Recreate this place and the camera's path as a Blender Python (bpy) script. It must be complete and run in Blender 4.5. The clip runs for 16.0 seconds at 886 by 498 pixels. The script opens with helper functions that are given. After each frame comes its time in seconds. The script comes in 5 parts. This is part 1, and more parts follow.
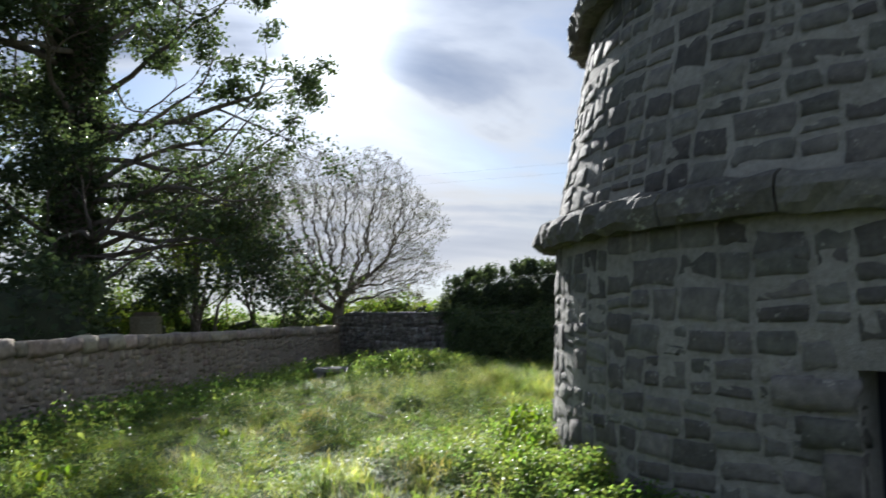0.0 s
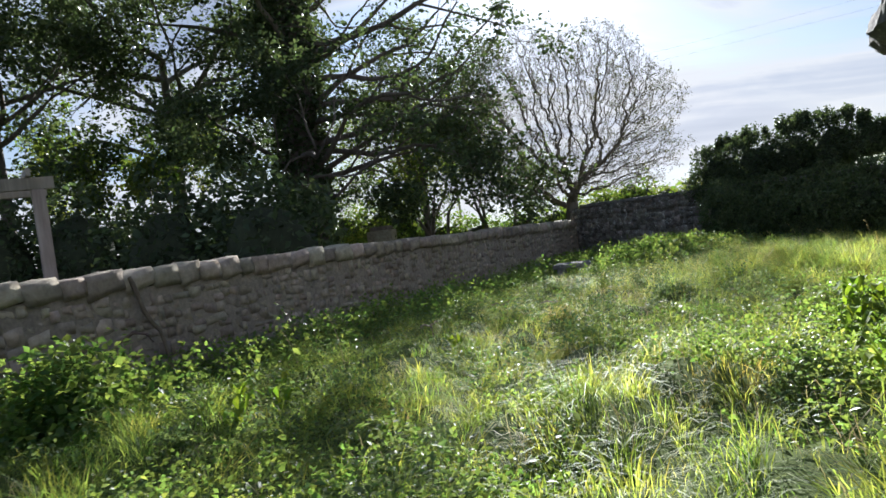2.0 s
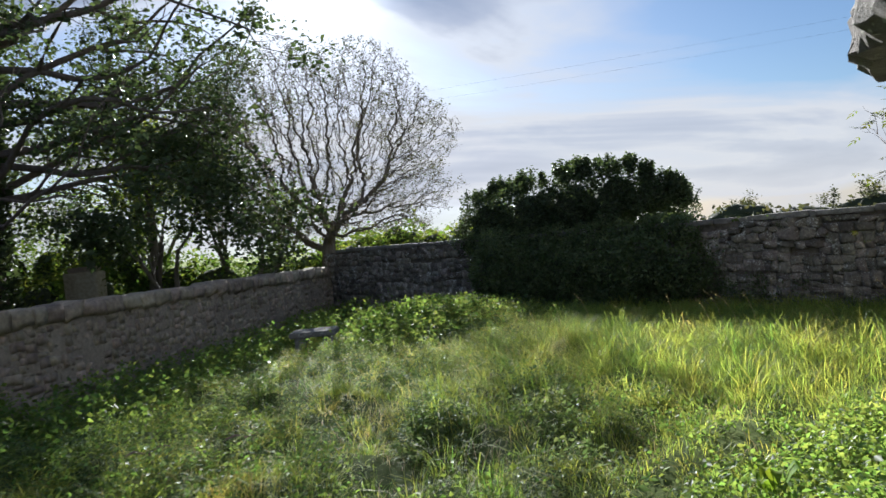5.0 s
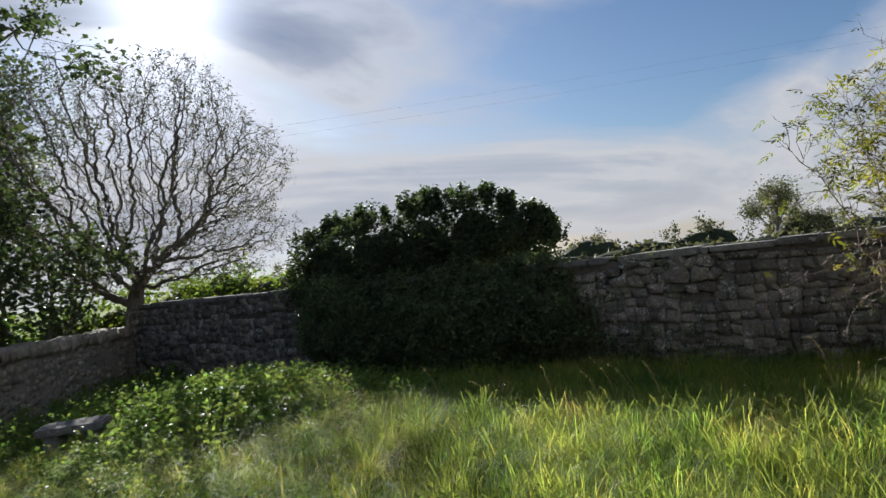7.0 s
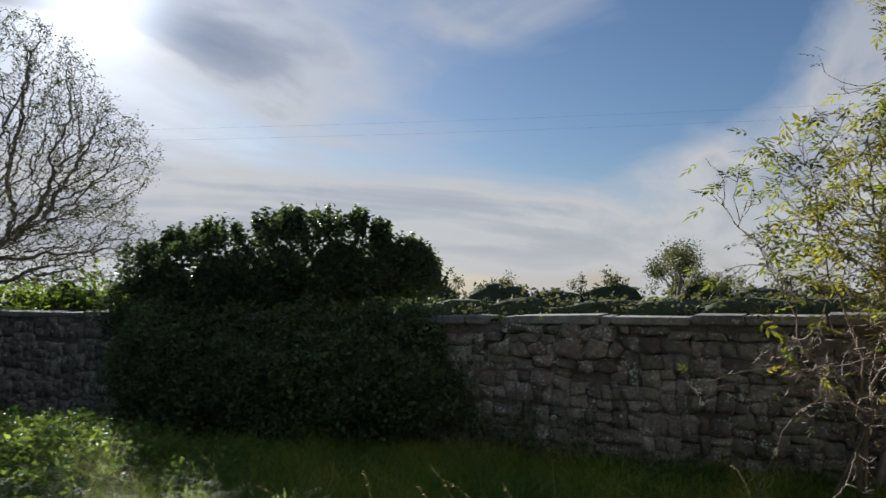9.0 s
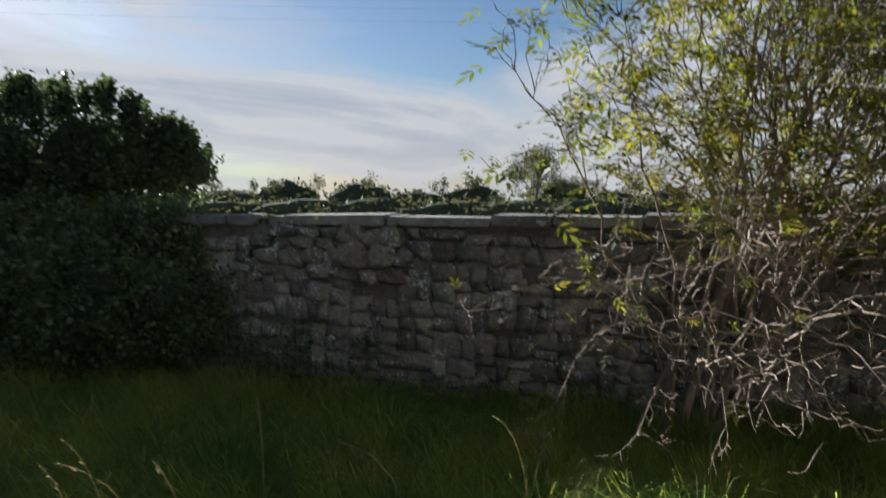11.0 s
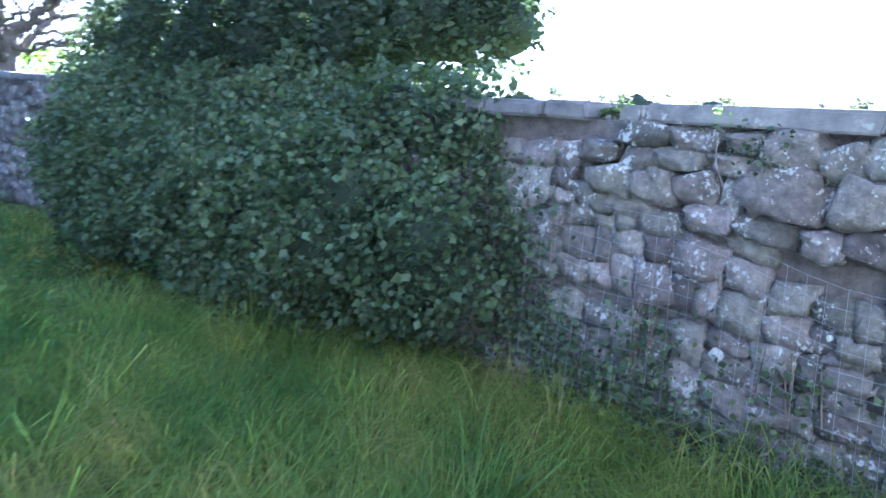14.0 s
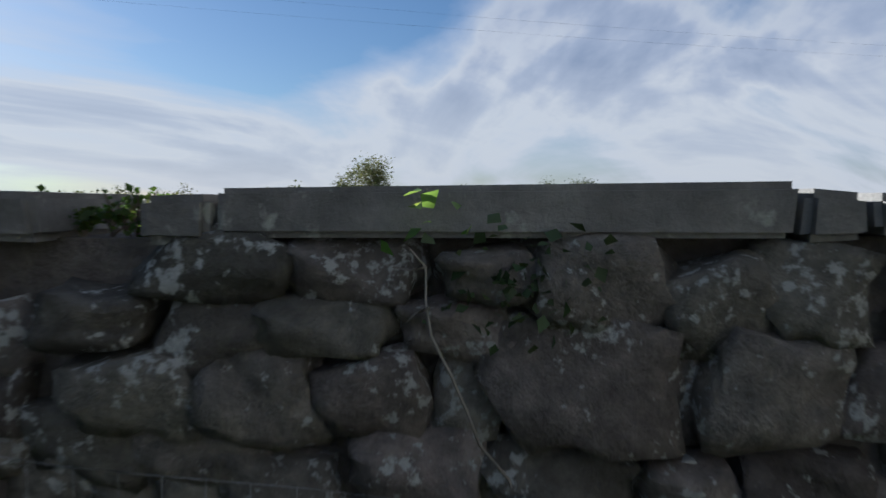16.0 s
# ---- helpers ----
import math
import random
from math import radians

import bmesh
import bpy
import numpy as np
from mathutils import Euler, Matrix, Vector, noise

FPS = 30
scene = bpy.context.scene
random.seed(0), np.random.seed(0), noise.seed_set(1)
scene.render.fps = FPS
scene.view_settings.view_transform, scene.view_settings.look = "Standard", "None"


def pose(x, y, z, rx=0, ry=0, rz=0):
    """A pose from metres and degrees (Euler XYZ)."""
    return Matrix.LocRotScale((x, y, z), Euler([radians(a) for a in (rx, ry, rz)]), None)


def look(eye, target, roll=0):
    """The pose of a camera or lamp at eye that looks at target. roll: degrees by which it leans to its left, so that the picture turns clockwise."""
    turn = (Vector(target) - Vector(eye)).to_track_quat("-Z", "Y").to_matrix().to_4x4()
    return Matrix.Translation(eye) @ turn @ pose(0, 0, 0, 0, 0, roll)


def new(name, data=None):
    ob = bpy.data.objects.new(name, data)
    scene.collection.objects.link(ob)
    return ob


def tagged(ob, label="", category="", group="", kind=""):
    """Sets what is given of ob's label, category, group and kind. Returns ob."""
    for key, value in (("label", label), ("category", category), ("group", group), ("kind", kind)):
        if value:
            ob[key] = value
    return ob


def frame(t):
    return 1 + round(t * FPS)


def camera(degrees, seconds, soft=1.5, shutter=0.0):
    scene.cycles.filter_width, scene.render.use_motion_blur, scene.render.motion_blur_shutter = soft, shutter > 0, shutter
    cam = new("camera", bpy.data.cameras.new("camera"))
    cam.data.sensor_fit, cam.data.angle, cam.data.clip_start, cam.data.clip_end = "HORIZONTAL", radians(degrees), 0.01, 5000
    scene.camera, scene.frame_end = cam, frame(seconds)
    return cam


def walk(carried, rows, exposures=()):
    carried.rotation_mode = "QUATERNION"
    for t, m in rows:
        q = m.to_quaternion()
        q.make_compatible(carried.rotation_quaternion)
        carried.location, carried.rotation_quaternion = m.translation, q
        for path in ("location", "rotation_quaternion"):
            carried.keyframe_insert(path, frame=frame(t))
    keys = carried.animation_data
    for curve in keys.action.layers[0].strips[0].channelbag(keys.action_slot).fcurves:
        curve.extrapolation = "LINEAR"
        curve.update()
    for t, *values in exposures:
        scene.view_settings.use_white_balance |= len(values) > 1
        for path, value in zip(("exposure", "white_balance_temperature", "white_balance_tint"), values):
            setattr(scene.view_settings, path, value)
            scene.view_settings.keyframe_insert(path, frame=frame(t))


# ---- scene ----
cam = camera(62.2, 16.0, 1.5, 0.3)
PATH = [
    (0, (-0.038, 0.036, 1.593), (-0.036, 2.031, 1.73), -1.2),
    (0.5, (-0.135, 0.377, 1.459), (-0.393, 2.36, 1.518), -4.3),
    (1, (-0.241, 0.827, 1.332), (-0.719, 2.768, 1.366), -5.8),
    (1.5, (-0.306, 1.45, 1.318), (-0.924, 3.352, 1.307), -6.8),
    (2, (-0.444, 2.111, 1.223), (-1.069, 4.01, 1.149), -7.5),
    (2.5, (-0.487, 2.802, 1.26), (-1.004, 4.73, 1.137), -7.1),
    (3, (-0.458, 3.543, 1.383), (-0.869, 5.496, 1.25), -5.8),
    (3.5, (-0.521, 4.194, 1.366), (-0.902, 6.155, 1.275), -4.7),
    (4, (-0.497, 4.966, 1.491), (-0.761, 6.949, 1.452), -4.5),
    (4.5, (-0.392, 5.636, 1.55), (-0.523, 7.632, 1.517), -4.4),
    (5, (-0.42, 6.239, 1.521), (-0.437, 8.238, 1.464), -5.3),
    (5.2, (-0.339, 6.485, 1.535), (-0.318, 8.484, 1.479), -5.5),
    (7.3, (0.358, 9.65, 1.57), (0.761, 11.608, 1.601), -6.1),
    (7.8, (0.536, 10.31, 1.621), (0.987, 12.258, 1.679), -4.9),
    (8.2, (0.84, 10.71, 1.623), (1.331, 12.648, 1.691), -3.5),
    (10.5, (2.546, 12.031, 1.791), (3.38, 13.848, 1.83), 0.4),
    (10.6, (2.609, 12.118, 1.734), (3.46, 13.928, 1.74), 0.2),
    (11, (2.984, 12.395, 1.569), (3.907, 14.159, 1.382), 0.2),
    (11.5, (3.349, 12.708, 1.464), (4.275, 14.418, 0.998), 1.3),
    (12, (3.659, 13.11, 1.366), (4.4, 14.855, 0.728), 3.1),
    (12.5, (3.922, 13.738, 1.303), (4.528, 15.528, 0.647), 4.3),
    (13, (3.978, 14.308, 1.32), (4.402, 16.184, 0.772), 3.3),
    (13.3, (3.973, 14.695, 1.321), (4.071, 16.632, 0.835), 4.7),
    (13.6, (3.889, 15.088, 1.211), (3.794, 17.034, 0.757), 4.0),
    (14, (3.782, 15.635, 1.269), (3.845, 17.587, 0.836), 2.7),
    (14.5, (3.84, 16.261, 1.258), (4.097, 18.217, 0.93), 1.4),
    (15, (3.862, 16.814, 1.228), (4.479, 18.701, 0.99), 1.3),
    (15.5, (3.994, 17.431, 1.221), (5.101, 19.088, 1.052), -0.2),
    (16, (4.261, 17.943, 1.219), (5.594, 19.428, 1.082), 0.6),
]
EXPOSURE = [(0, 1.55, 5750, 10), (2, 1.75, 5700, 11), (4, 1.75, 5700, 11), (5, 1.55, 5700, 11), (7.3, 1.2, 5850, 12), (10.6, 1.1, 5900, 10), (11, 1.25, 5800, 10), (11.5, 2.5, 5500, 10), (12, 3.4, 5200, 22), (12.5, 3.9, 5200, 32), (13, 4.3, 5100, 34),
            (13.6, 4.6, 4600, 24), (14, 4.4, 4400, 18), (14.5, 3.7, 4400, 12), (15, 2.7, 4600, 10), (15.5, 1.75, 5200, 12), (16, 1.3, 5400, 10)]
walk(cam, [(t, look(eye, target, roll)) for t, eye, target, roll in PATH], EXPOSURE)

# ---- world, sun ----
SUN_YAW, SUN_ELEV = 8.0, 20.5  # degrees to the left of +y, and above the horizon
sun_to = Vector((-math.sin(radians(SUN_YAW)) * math.cos(radians(SUN_ELEV)), math.cos(radians(SUN_YAW)) * math.cos(radians(SUN_ELEV)), math.sin(radians(SUN_ELEV))))


def link(tree, a, b):
    tree.links.new(a, b)


def node(tree, kind, **inputs):
    n = tree.nodes.new(kind)
    for key, value in inputs.items():
        n.inputs[key.replace("_", " ")].default_value = value
    return n


def ramp(tree, source, stops):
    n = tree.nodes.new("ShaderNodeValToRGB")
    e = n.color_ramp.elements
    while len(e) < len(stops):
        e.new(0.5)
    for el, (pos, col) in zip(e, stops):
        el.position = pos
        el.color = (*col, 1) if len(col) == 3 else col
    link(tree, source, n.inputs[0])
    return n.outputs[0]


def mix(tree, fac, a, b, blend="MIX"):
    n = tree.nodes.new("ShaderNodeMix")
    n.data_type, n.blend_type = "RGBA", blend
    for sock, v in ((n.inputs[0], fac), (n.inputs[6], a), (n.inputs[7], b)):
        if isinstance(v, (int, float)):
            sock.default_value = v
        elif isinstance(v, tuple):
            sock.default_value = (*v, 1)
        else:
            link(tree, v, sock)
    return n.outputs[2]


def math_node(tree, op, a, b=0.0, c=0.0):
    n = tree.nodes.new("ShaderNodeMath")
    n.operation = op
    for sock, v in zip(n.inputs, (a, b, c)):
        if isinstance(v, (int, float)):
            sock.default_value = v
        else:
            link(tree, v, sock)
    return n.outputs[0]


def build_sky():
    world = bpy.data.worlds.new("sky")
    scene.world = world
    world.use_nodes = True
    t = world.node_tree
    t.nodes.clear()
    sky = t.nodes.new("ShaderNodeTexSky")
    sky.sky_type, sky.sun_disc = "NISHITA", False
    sky.sun_elevation, sky.sun_rotation = radians(SUN_ELEV), radians(-SUN_YAW)
    sky.air_density, sky.dust_density, sky.ozone_density = 1.0, 0.5, 3.0
    co = t.nodes.new("ShaderNodeTexCoord")
    # clouds lie on a flat layer: the direction is divided by its height
    sep = t.nodes.new("ShaderNodeSeparateXYZ")
    link(t, co.outputs["Generated"], sep.inputs[0])
    high = math_node(t, "ADD", math_node(t, "MAXIMUM", sep.outputs[2], 0.0), 0.3)
    comb = t.nodes.new("ShaderNodeCombineXYZ")
    link(t, math_node(t, "DIVIDE", sep.outputs[0], high), comb.inputs[0])
    link(t, math_node(t, "DIVIDE", sep.outputs[1], high), comb.inputs[1])
    turn = t.nodes.new("ShaderNodeMapping")
    turn.inputs["Rotation"].default_value = (0, 0, radians(-28))
    turn.inputs["Scale"].default_value = (1.0, 1.5, 1)
    turn.inputs["Location"].default_value = (CLOUD[0], CLOUD[1], 0)
    link(t, comb.outputs[0], turn.inputs[0])
    big = node(t, "ShaderNodeTexNoise", Scale=0.62, Detail=6.0, Roughness=0.5, Distortion=1.1)
    link(t, turn.outputs[0], big.inputs["Vector"])
    fine = node(t, "ShaderNodeTexNoise", Scale=1.5, Detail=6.0, Roughness=0.55, Distortion=0.8)
    link(t, turn.outputs[0], fine.inputs["Vector"])
    amount = math_node(t, "ADD", math_node(t, "MULTIPLY", big.outputs[0], 0.84), math_node(t, "MULTIPLY", fine.outputs[0], 0.16))
    low = math_node(t, "MULTIPLY", math_node(t, "SUBTRACT", 0.3, sep.outputs[2]), 0.3)
    body = amount
    amount = math_node(t, "ADD", amount, math_node(t, "MAXIMUM", low, -0.03))
    cover = ramp(t, amount, [(0.44, (0, 0, 0)), (0.57, (1, 1, 1))])
    # thick cloud is greyer, thin cloud near the sun is bright
    dot = t.nodes.new("ShaderNodeVectorMath")
    dot.operation = "DOT_PRODUCT"
    link(t, co.outputs["Generated"], dot.inputs[0])
    dot.inputs[1].default_value = sun_to
    near = math_node(t, "MAXIMUM", dot.outputs["Value"], 0.0)
    halo = math_node(t, "ADD", math_node(t, "MULTIPLY", math_node(t, "POWER", near, 420.0), 9.0), math_node(t, "MULTIPLY", math_node(t, "POWER", near, 110.0), 0.8))
    thick = ramp(t, body, [(0.46, (4.0, 4.1, 4.4)), (0.525, (4.9, 4.7, 4.4)), (0.565, (3.1, 3.25, 3.6)), (0.63, (1.7, 2.0, 2.6))])
    haze = ramp(t, sep.outputs[2], [(0.02, (0.75, 0.75, 0.75)), (0.2, (0, 0, 0))])
    lit = mix(t, 1.0, mix(t, haze, thick, (4.7, 4.5, 4.2)), halo, "ADD")
    blue = mix(t, 1.0, sky.outputs[0], (0.5, 0.52, 0.54), "MULTIPLY")
    blue = mix(t, 1.0, blue, (6.5, 6.6, 6.8), "DARKEN")
    blue = mix(t, 1.0, blue, halo, "ADD")
    out = mix(t, math_node(t, "MULTIPLY", cover, 0.92), blue, lit)
    bg = t.nodes.new("ShaderNodeBackground")
    bg.inputs[1].default_value = 0.056
    link(t, out, bg.inputs[0])
    end = t.nodes.new("ShaderNodeOutputWorld")
    link(t, bg.outputs[0], end.inputs[0])


CLOUD = (3.1, 0.4)
build_sky()
sun = new("sun", bpy.data.lights.new("sun", "SUN"))
sun.data.energy, sun.data.angle, sun.data.color = 5.0, radians(0.6), (1.0, 0.93, 0.82)
sun.matrix_world = look((0, 0, 60), Vector((0, 0, 60)) - sun_to)


# ---- materials ----
def material(name, stops, scale=6.0, large=0.7, rough=0.85, bump=0.3, bump_scale=None, per="position", vary=0.25, translucent=0.0,
             trans_tint=(1.0, 1.0, 1.0), spots=None, spot_scale=30.0, spot_size=0.62, metal=0.0, gloss=0.3, stretch=(1, 1, 1)):
    """Noise at two sizes through a colour ramp, a shift per piece, optional lichen spots, bump, and light through leaves."""
    m = bpy.data.materials.new(name)
    m.use_nodes = True
    t = m.node_tree
    t.nodes.clear()
    geo = t.nodes.new("ShaderNodeNewGeometry")
    mapping = t.nodes.new("ShaderNodeMapping")
    mapping.inputs["Scale"].default_value = stretch
    link(t, geo.outputs["Position"], mapping.inputs[0])
    n1 = node(t, "ShaderNodeTexNoise", Scale=scale, Detail=7.0, Roughness=0.62)
    n2 = node(t, "ShaderNodeTexNoise", Scale=large, Detail=3.0, Roughness=0.5)
    link(t, mapping.outputs[0], n1.inputs["Vector"])
    link(t, geo.outputs["Position"], n2.inputs["Vector"])
    value = math_node(t, "ADD", math_node(t, "MULTIPLY", n1.outputs[0], 0.6), math_node(t, "MULTIPLY", n2.outputs[0], 0.4))
    k = len(stops) - 1
    col = ramp(t, value, [(0.34 + 0.32 * i / k, c) for i, c in enumerate(stops)])
    info = t.nodes.new("ShaderNodeObjectInfo")
    rnd = geo.outputs["Random Per Island"] if per == "island" else info.outputs["Random"]
    hsv = t.nodes.new("ShaderNodeHueSaturation")
    link(t, math_node(t, "ADD", math_node(t, "MULTIPLY", rnd, 2 * vary), 1 - vary), hsv.inputs["Value"])
    link(t, math_node(t, "ADD", math_node(t, "MULTIPLY", math_node(t, "FRACT", math_node(t, "MULTIPLY", rnd, 7.31)), 0.06 * min(1, vary * 3)), 0.5 - 0.03 * min(1, vary * 3)), hsv.inputs["Hue"])
    link(t, col, hsv.inputs["Color"])
    col = hsv.outputs[0]
    if spots:
        n3 = node(t, "ShaderNodeTexNoise", Scale=spot_scale, Detail=3.0, Roughness=0.6)
        link(t, geo.outputs["Position"], n3.inputs["Vector"])
        n4 = node(t, "ShaderNodeTexNoise", Scale=spot_scale * 0.17, Detail=2.0)
        link(t, geo.outputs["Position"], n4.inputs["Vector"])
        where = math_node(t, "ADD", math_node(t, "MULTIPLY", n3.outputs[0], 0.6), math_node(t, "MULTIPLY", n4.outputs[0], 0.4))
        mask = ramp(t, where, [(spot_size - 0.03, (0, 0, 0)), (spot_size + 0.03, (1, 1, 1))])
        col = mix(t, mask, col, spots)
    bs = node(t, "ShaderNodeBsdfPrincipled", Roughness=rough, Metallic=metal)
    bs.inputs["Specular IOR Level"].default_value = gloss
    link(t, col, bs.inputs["Base Color"])
    if bump:
        nb = node(t, "ShaderNodeTexNoise", Scale=bump_scale or scale * 3, Detail=6.0, Roughness=0.65)
        link(t, mapping.outputs[0], nb.inputs["Vector"])
        bu = node(t, "ShaderNodeBump", Strength=bump, Distance=0.02)
        link(t, nb.outputs[0], bu.inputs["Height"])
        link(t, bu.outputs[0], bs.inputs["Normal"])
    shader = bs.outputs[0]
    if translucent:
        tr = t.nodes.new("ShaderNodeBsdfTranslucent")
        link(t, mix(t, 1.0, col, trans_tint, "MULTIPLY"), tr.inputs[0])
        both = t.nodes.new("ShaderNodeMixShader")
        both.inputs[0].default_value = translucent
        link(t, shader, both.inputs[1])
        link(t, tr.outputs[0], both.inputs[2])
        shader = both.outputs[0]
    out = t.nodes.new("ShaderNodeOutputMaterial")
    link(t, shader, out.inputs[0])
    return m


def soil_material():
    """Mossy earth within the walls, mown field grass beyond the boundary wall."""
    m = material("meadow_soil", [(0.04, 0.06, 0.02), (0.065, 0.095, 0.03), (0.1, 0.13, 0.045)], 9, 0.5, 1.0, 0.5, gloss=0.03)
    t = m.node_tree
    geo = t.nodes.new("ShaderNodeNewGeometry")
    sep = t.nodes.new("ShaderNodeSeparateXYZ")
    link(t, geo.outputs["Position"], sep.inputs[0])
    over = math_node(t, "GREATER_THAN", math_node(t, "ADD", sep.outputs[0], sep.outputs[1]), 24.4)
    n = node(t, "ShaderNodeTexNoise", Scale=0.12, Detail=6.0)
    link(t, geo.outputs["Position"], n.inputs["Vector"])
    field = ramp(t, n.outputs[0], [(0.35, (0.11, 0.16, 0.03)), (0.65, (0.2, 0.23, 0.055))])
    bs = next(k for k in t.nodes if k.type == "BSDF_PRINCIPLED")
    base = bs.inputs["Base Color"].links[0].from_socket
    link(t, mix(t, over, base, field), bs.inputs["Base Color"])
    return m


M_SOIL = soil_material()
M_GRASS = material("grass_blade", [(0.05, 0.1, 0.03), (0.112, 0.175, 0.046), (0.195, 0.235, 0.068), (0.32, 0.275, 0.12)], 2.2, 0.9, 0.55, 0, per="island", vary=0.4, translucent=0.62, trans_tint=(2.7, 2.4, 1.2), gloss=0.14)
M_STRAW = material("dry_grass", [(0.3, 0.25, 0.12), (0.42, 0.36, 0.2), (0.46, 0.41, 0.26)], 3, 0.4, 0.6, 0, per="island", vary=0.25, translucent=0.4, trans_tint=(1.0, 0.95, 0.7), gloss=0.08)
M_NETTLE = material("nettle_leaf", [(0.05, 0.095, 0.034), (0.09, 0.145, 0.05), (0.14, 0.185, 0.07)], 2.0, 0.4, 0.42, 0, per="island", vary=0.35, translucent=0.54, trans_tint=(2.8, 2.5, 1.1), gloss=0.09)
M_HERB = material("herb_leaf", [(0.06, 0.095, 0.045), (0.1, 0.14, 0.06), (0.16, 0.19, 0.09)], 2.0, 0.6, 0.5, 0, per="island", vary=0.35, translucent=0.45, trans_tint=(2.1, 2.1, 1.2), gloss=0.15)
M_IVY = material("ivy_leaf", [(0.05, 0.075, 0.035), (0.08, 0.11, 0.05), (0.12, 0.15, 0.075)], 2.0, 0.5, 0.45, 0, per="island", vary=0.4, translucent=0.3, trans_tint=(1.5, 1.6, 0.8), gloss=0.22)
M_EVERGREEN = material("evergreen_leaf", [(0.04, 0.055, 0.03), (0.06, 0.08, 0.042), (0.09, 0.115, 0.06)], 1.0, 0.2, 0.45, 0, per="island", vary=0.4, translucent=0.35, trans_tint=(1.4, 1.5, 0.8), gloss=0.15)
M_ELDER = material("elder_leaf", [(0.045, 0.068, 0.018), (0.09, 0.105, 0.024), (0.18, 0.16, 0.036)], 1.6, 0.7, 0.5, 0, per="island", vary=0.4, translucent=0.6, trans_tint=(2.2, 2.0, 0.8), gloss=0.25)
M_THICKET = material("thicket_leaf", [(0.04, 0.07, 0.02), (0.08, 0.12, 0.03), (0.17, 0.19, 0.045)], 0.5, 0.15, 0.6, 0, per="island", vary=0.35, translucent=0.45, trans_tint=(1.8, 1.8, 0.8))
# dark colour standing in for the shade deep inside leaf masses
M_CORE = material("shaded_inside", [(0.03, 0.038, 0.02), (0.045, 0.055, 0.03), (0.065, 0.08, 0.04)], 6, 1.0, 0.95, 0.8)
M_BARK = material("bark", [(0.09, 0.075, 0.062), (0.14, 0.12, 0.1), (0.2, 0.175, 0.15)], 10, 1.0, 0.9, 0.8, stretch=(1, 1, 0.25))
M_TWIG = material("pale_twig", [(0.11, 0.078, 0.058), (0.19, 0.14, 0.105), (0.29, 0.23, 0.18)], 9, 2.0, 0.75, 0.3)
M_STONE = material("wall_stone", [(0.1, 0.09, 0.078), (0.18, 0.16, 0.136), (0.31, 0.275, 0.23)], 22, 3.5, 0.9, 0.9, vary=0.4, spots=(0.5, 0.5, 0.46), spot_scale=34, spot_size=0.592)
M_STONE_ISLE = material("wall_stone_far", [(0.1, 0.09, 0.078), (0.18, 0.16, 0.136), (0.31, 0.275, 0.23)], 22, 3.5, 0.9, 0.9, per="island", vary=0.4, spots=(0.5, 0.5, 0.46), spot_scale=34, spot_size=0.592)
M_COPE = material("coping_stone", [(0.12, 0.115, 0.105), (0.19, 0.18, 0.165), (0.28, 0.265, 0.24)], 9, 1.6, 0.95, 0.4, bump_scale=60, vary=0.22, spots=(0.36, 0.36, 0.31), spot_scale=20, spot_size=0.6, gloss=0.12)
M_JOINT = material("earth_joint", [(0.07, 0.062, 0.052), (0.12, 0.105, 0.088), (0.18, 0.16, 0.13)], 18, 2.0, 0.95, 0.9)
M_TSTONE = material("tower_stone", [(0.085, 0.08, 0.07), (0.14, 0.13, 0.112), (0.21, 0.195, 0.165)], 12, 1.2, 0.9, 0.6, vary=0.32, spots=(0.36, 0.34, 0.28), spot_scale=34, spot_size=0.64)
M_TSTONE_ISLE = material("tower_stone_far", [(0.085, 0.08, 0.07), (0.14, 0.13, 0.112), (0.21, 0.195, 0.165)], 12, 1.2, 0.9, 0.6, per="island", vary=0.32)
M_TMORTAR = material("lime_mortar", [(0.24, 0.225, 0.19), (0.35, 0.325, 0.28), (0.46, 0.43, 0.37)], 20, 1.5, 0.95, 0.9)
M_TCOURSE = material("string_course_stone", [(0.09, 0.083, 0.07), (0.145, 0.133, 0.112), (0.22, 0.2, 0.168)], 14, 1.4, 0.9, 1.0, vary=0.18, spots=(0.36, 0.36, 0.28), spot_scale=22, spot_size=0.61)
M_LSTONE = material("garden_wall_stone", [(0.17, 0.14, 0.105), (0.28, 0.235, 0.175), (0.4, 0.345, 0.265)], 10, 0.8, 0.9, 0.6, vary=0.25)
M_LSTONE_ISLE = material("garden_wall_stone_far", [(0.17, 0.14, 0.105), (0.28, 0.235, 0.175), (0.4, 0.345, 0.265)], 10, 0.8, 0.9, 0.6, per="island", vary=0.25)
M_LJOINT = material("old_mortar", [(0.2, 0.17, 0.135), (0.3, 0.26, 0.205), (0.4, 0.35, 0.28)], 18, 1.2, 0.95, 0.8)
M_WOOD = material("weathered_wood", [(0.2, 0.17, 0.14), (0.3, 0.26, 0.22), (0.4, 0.36, 0.31)], 14, 1.5, 0.8, 0.4, stretch=(1, 1, 0.1))
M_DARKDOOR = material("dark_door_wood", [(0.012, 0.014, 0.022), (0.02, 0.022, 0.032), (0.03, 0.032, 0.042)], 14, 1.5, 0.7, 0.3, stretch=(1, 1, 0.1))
M_WIRE = material("galvanised_wire", [(0.25, 0.25, 0.25), (0.35, 0.35, 0.35), (0.45, 0.45, 0.44)], 20, 2, 0.45, 0, metal=0.7)
M_CABLE = material("black_cable", [(0.02, 0.02, 0.022), (0.03, 0.03, 0.032)], 20, 2, 0.6, 0)
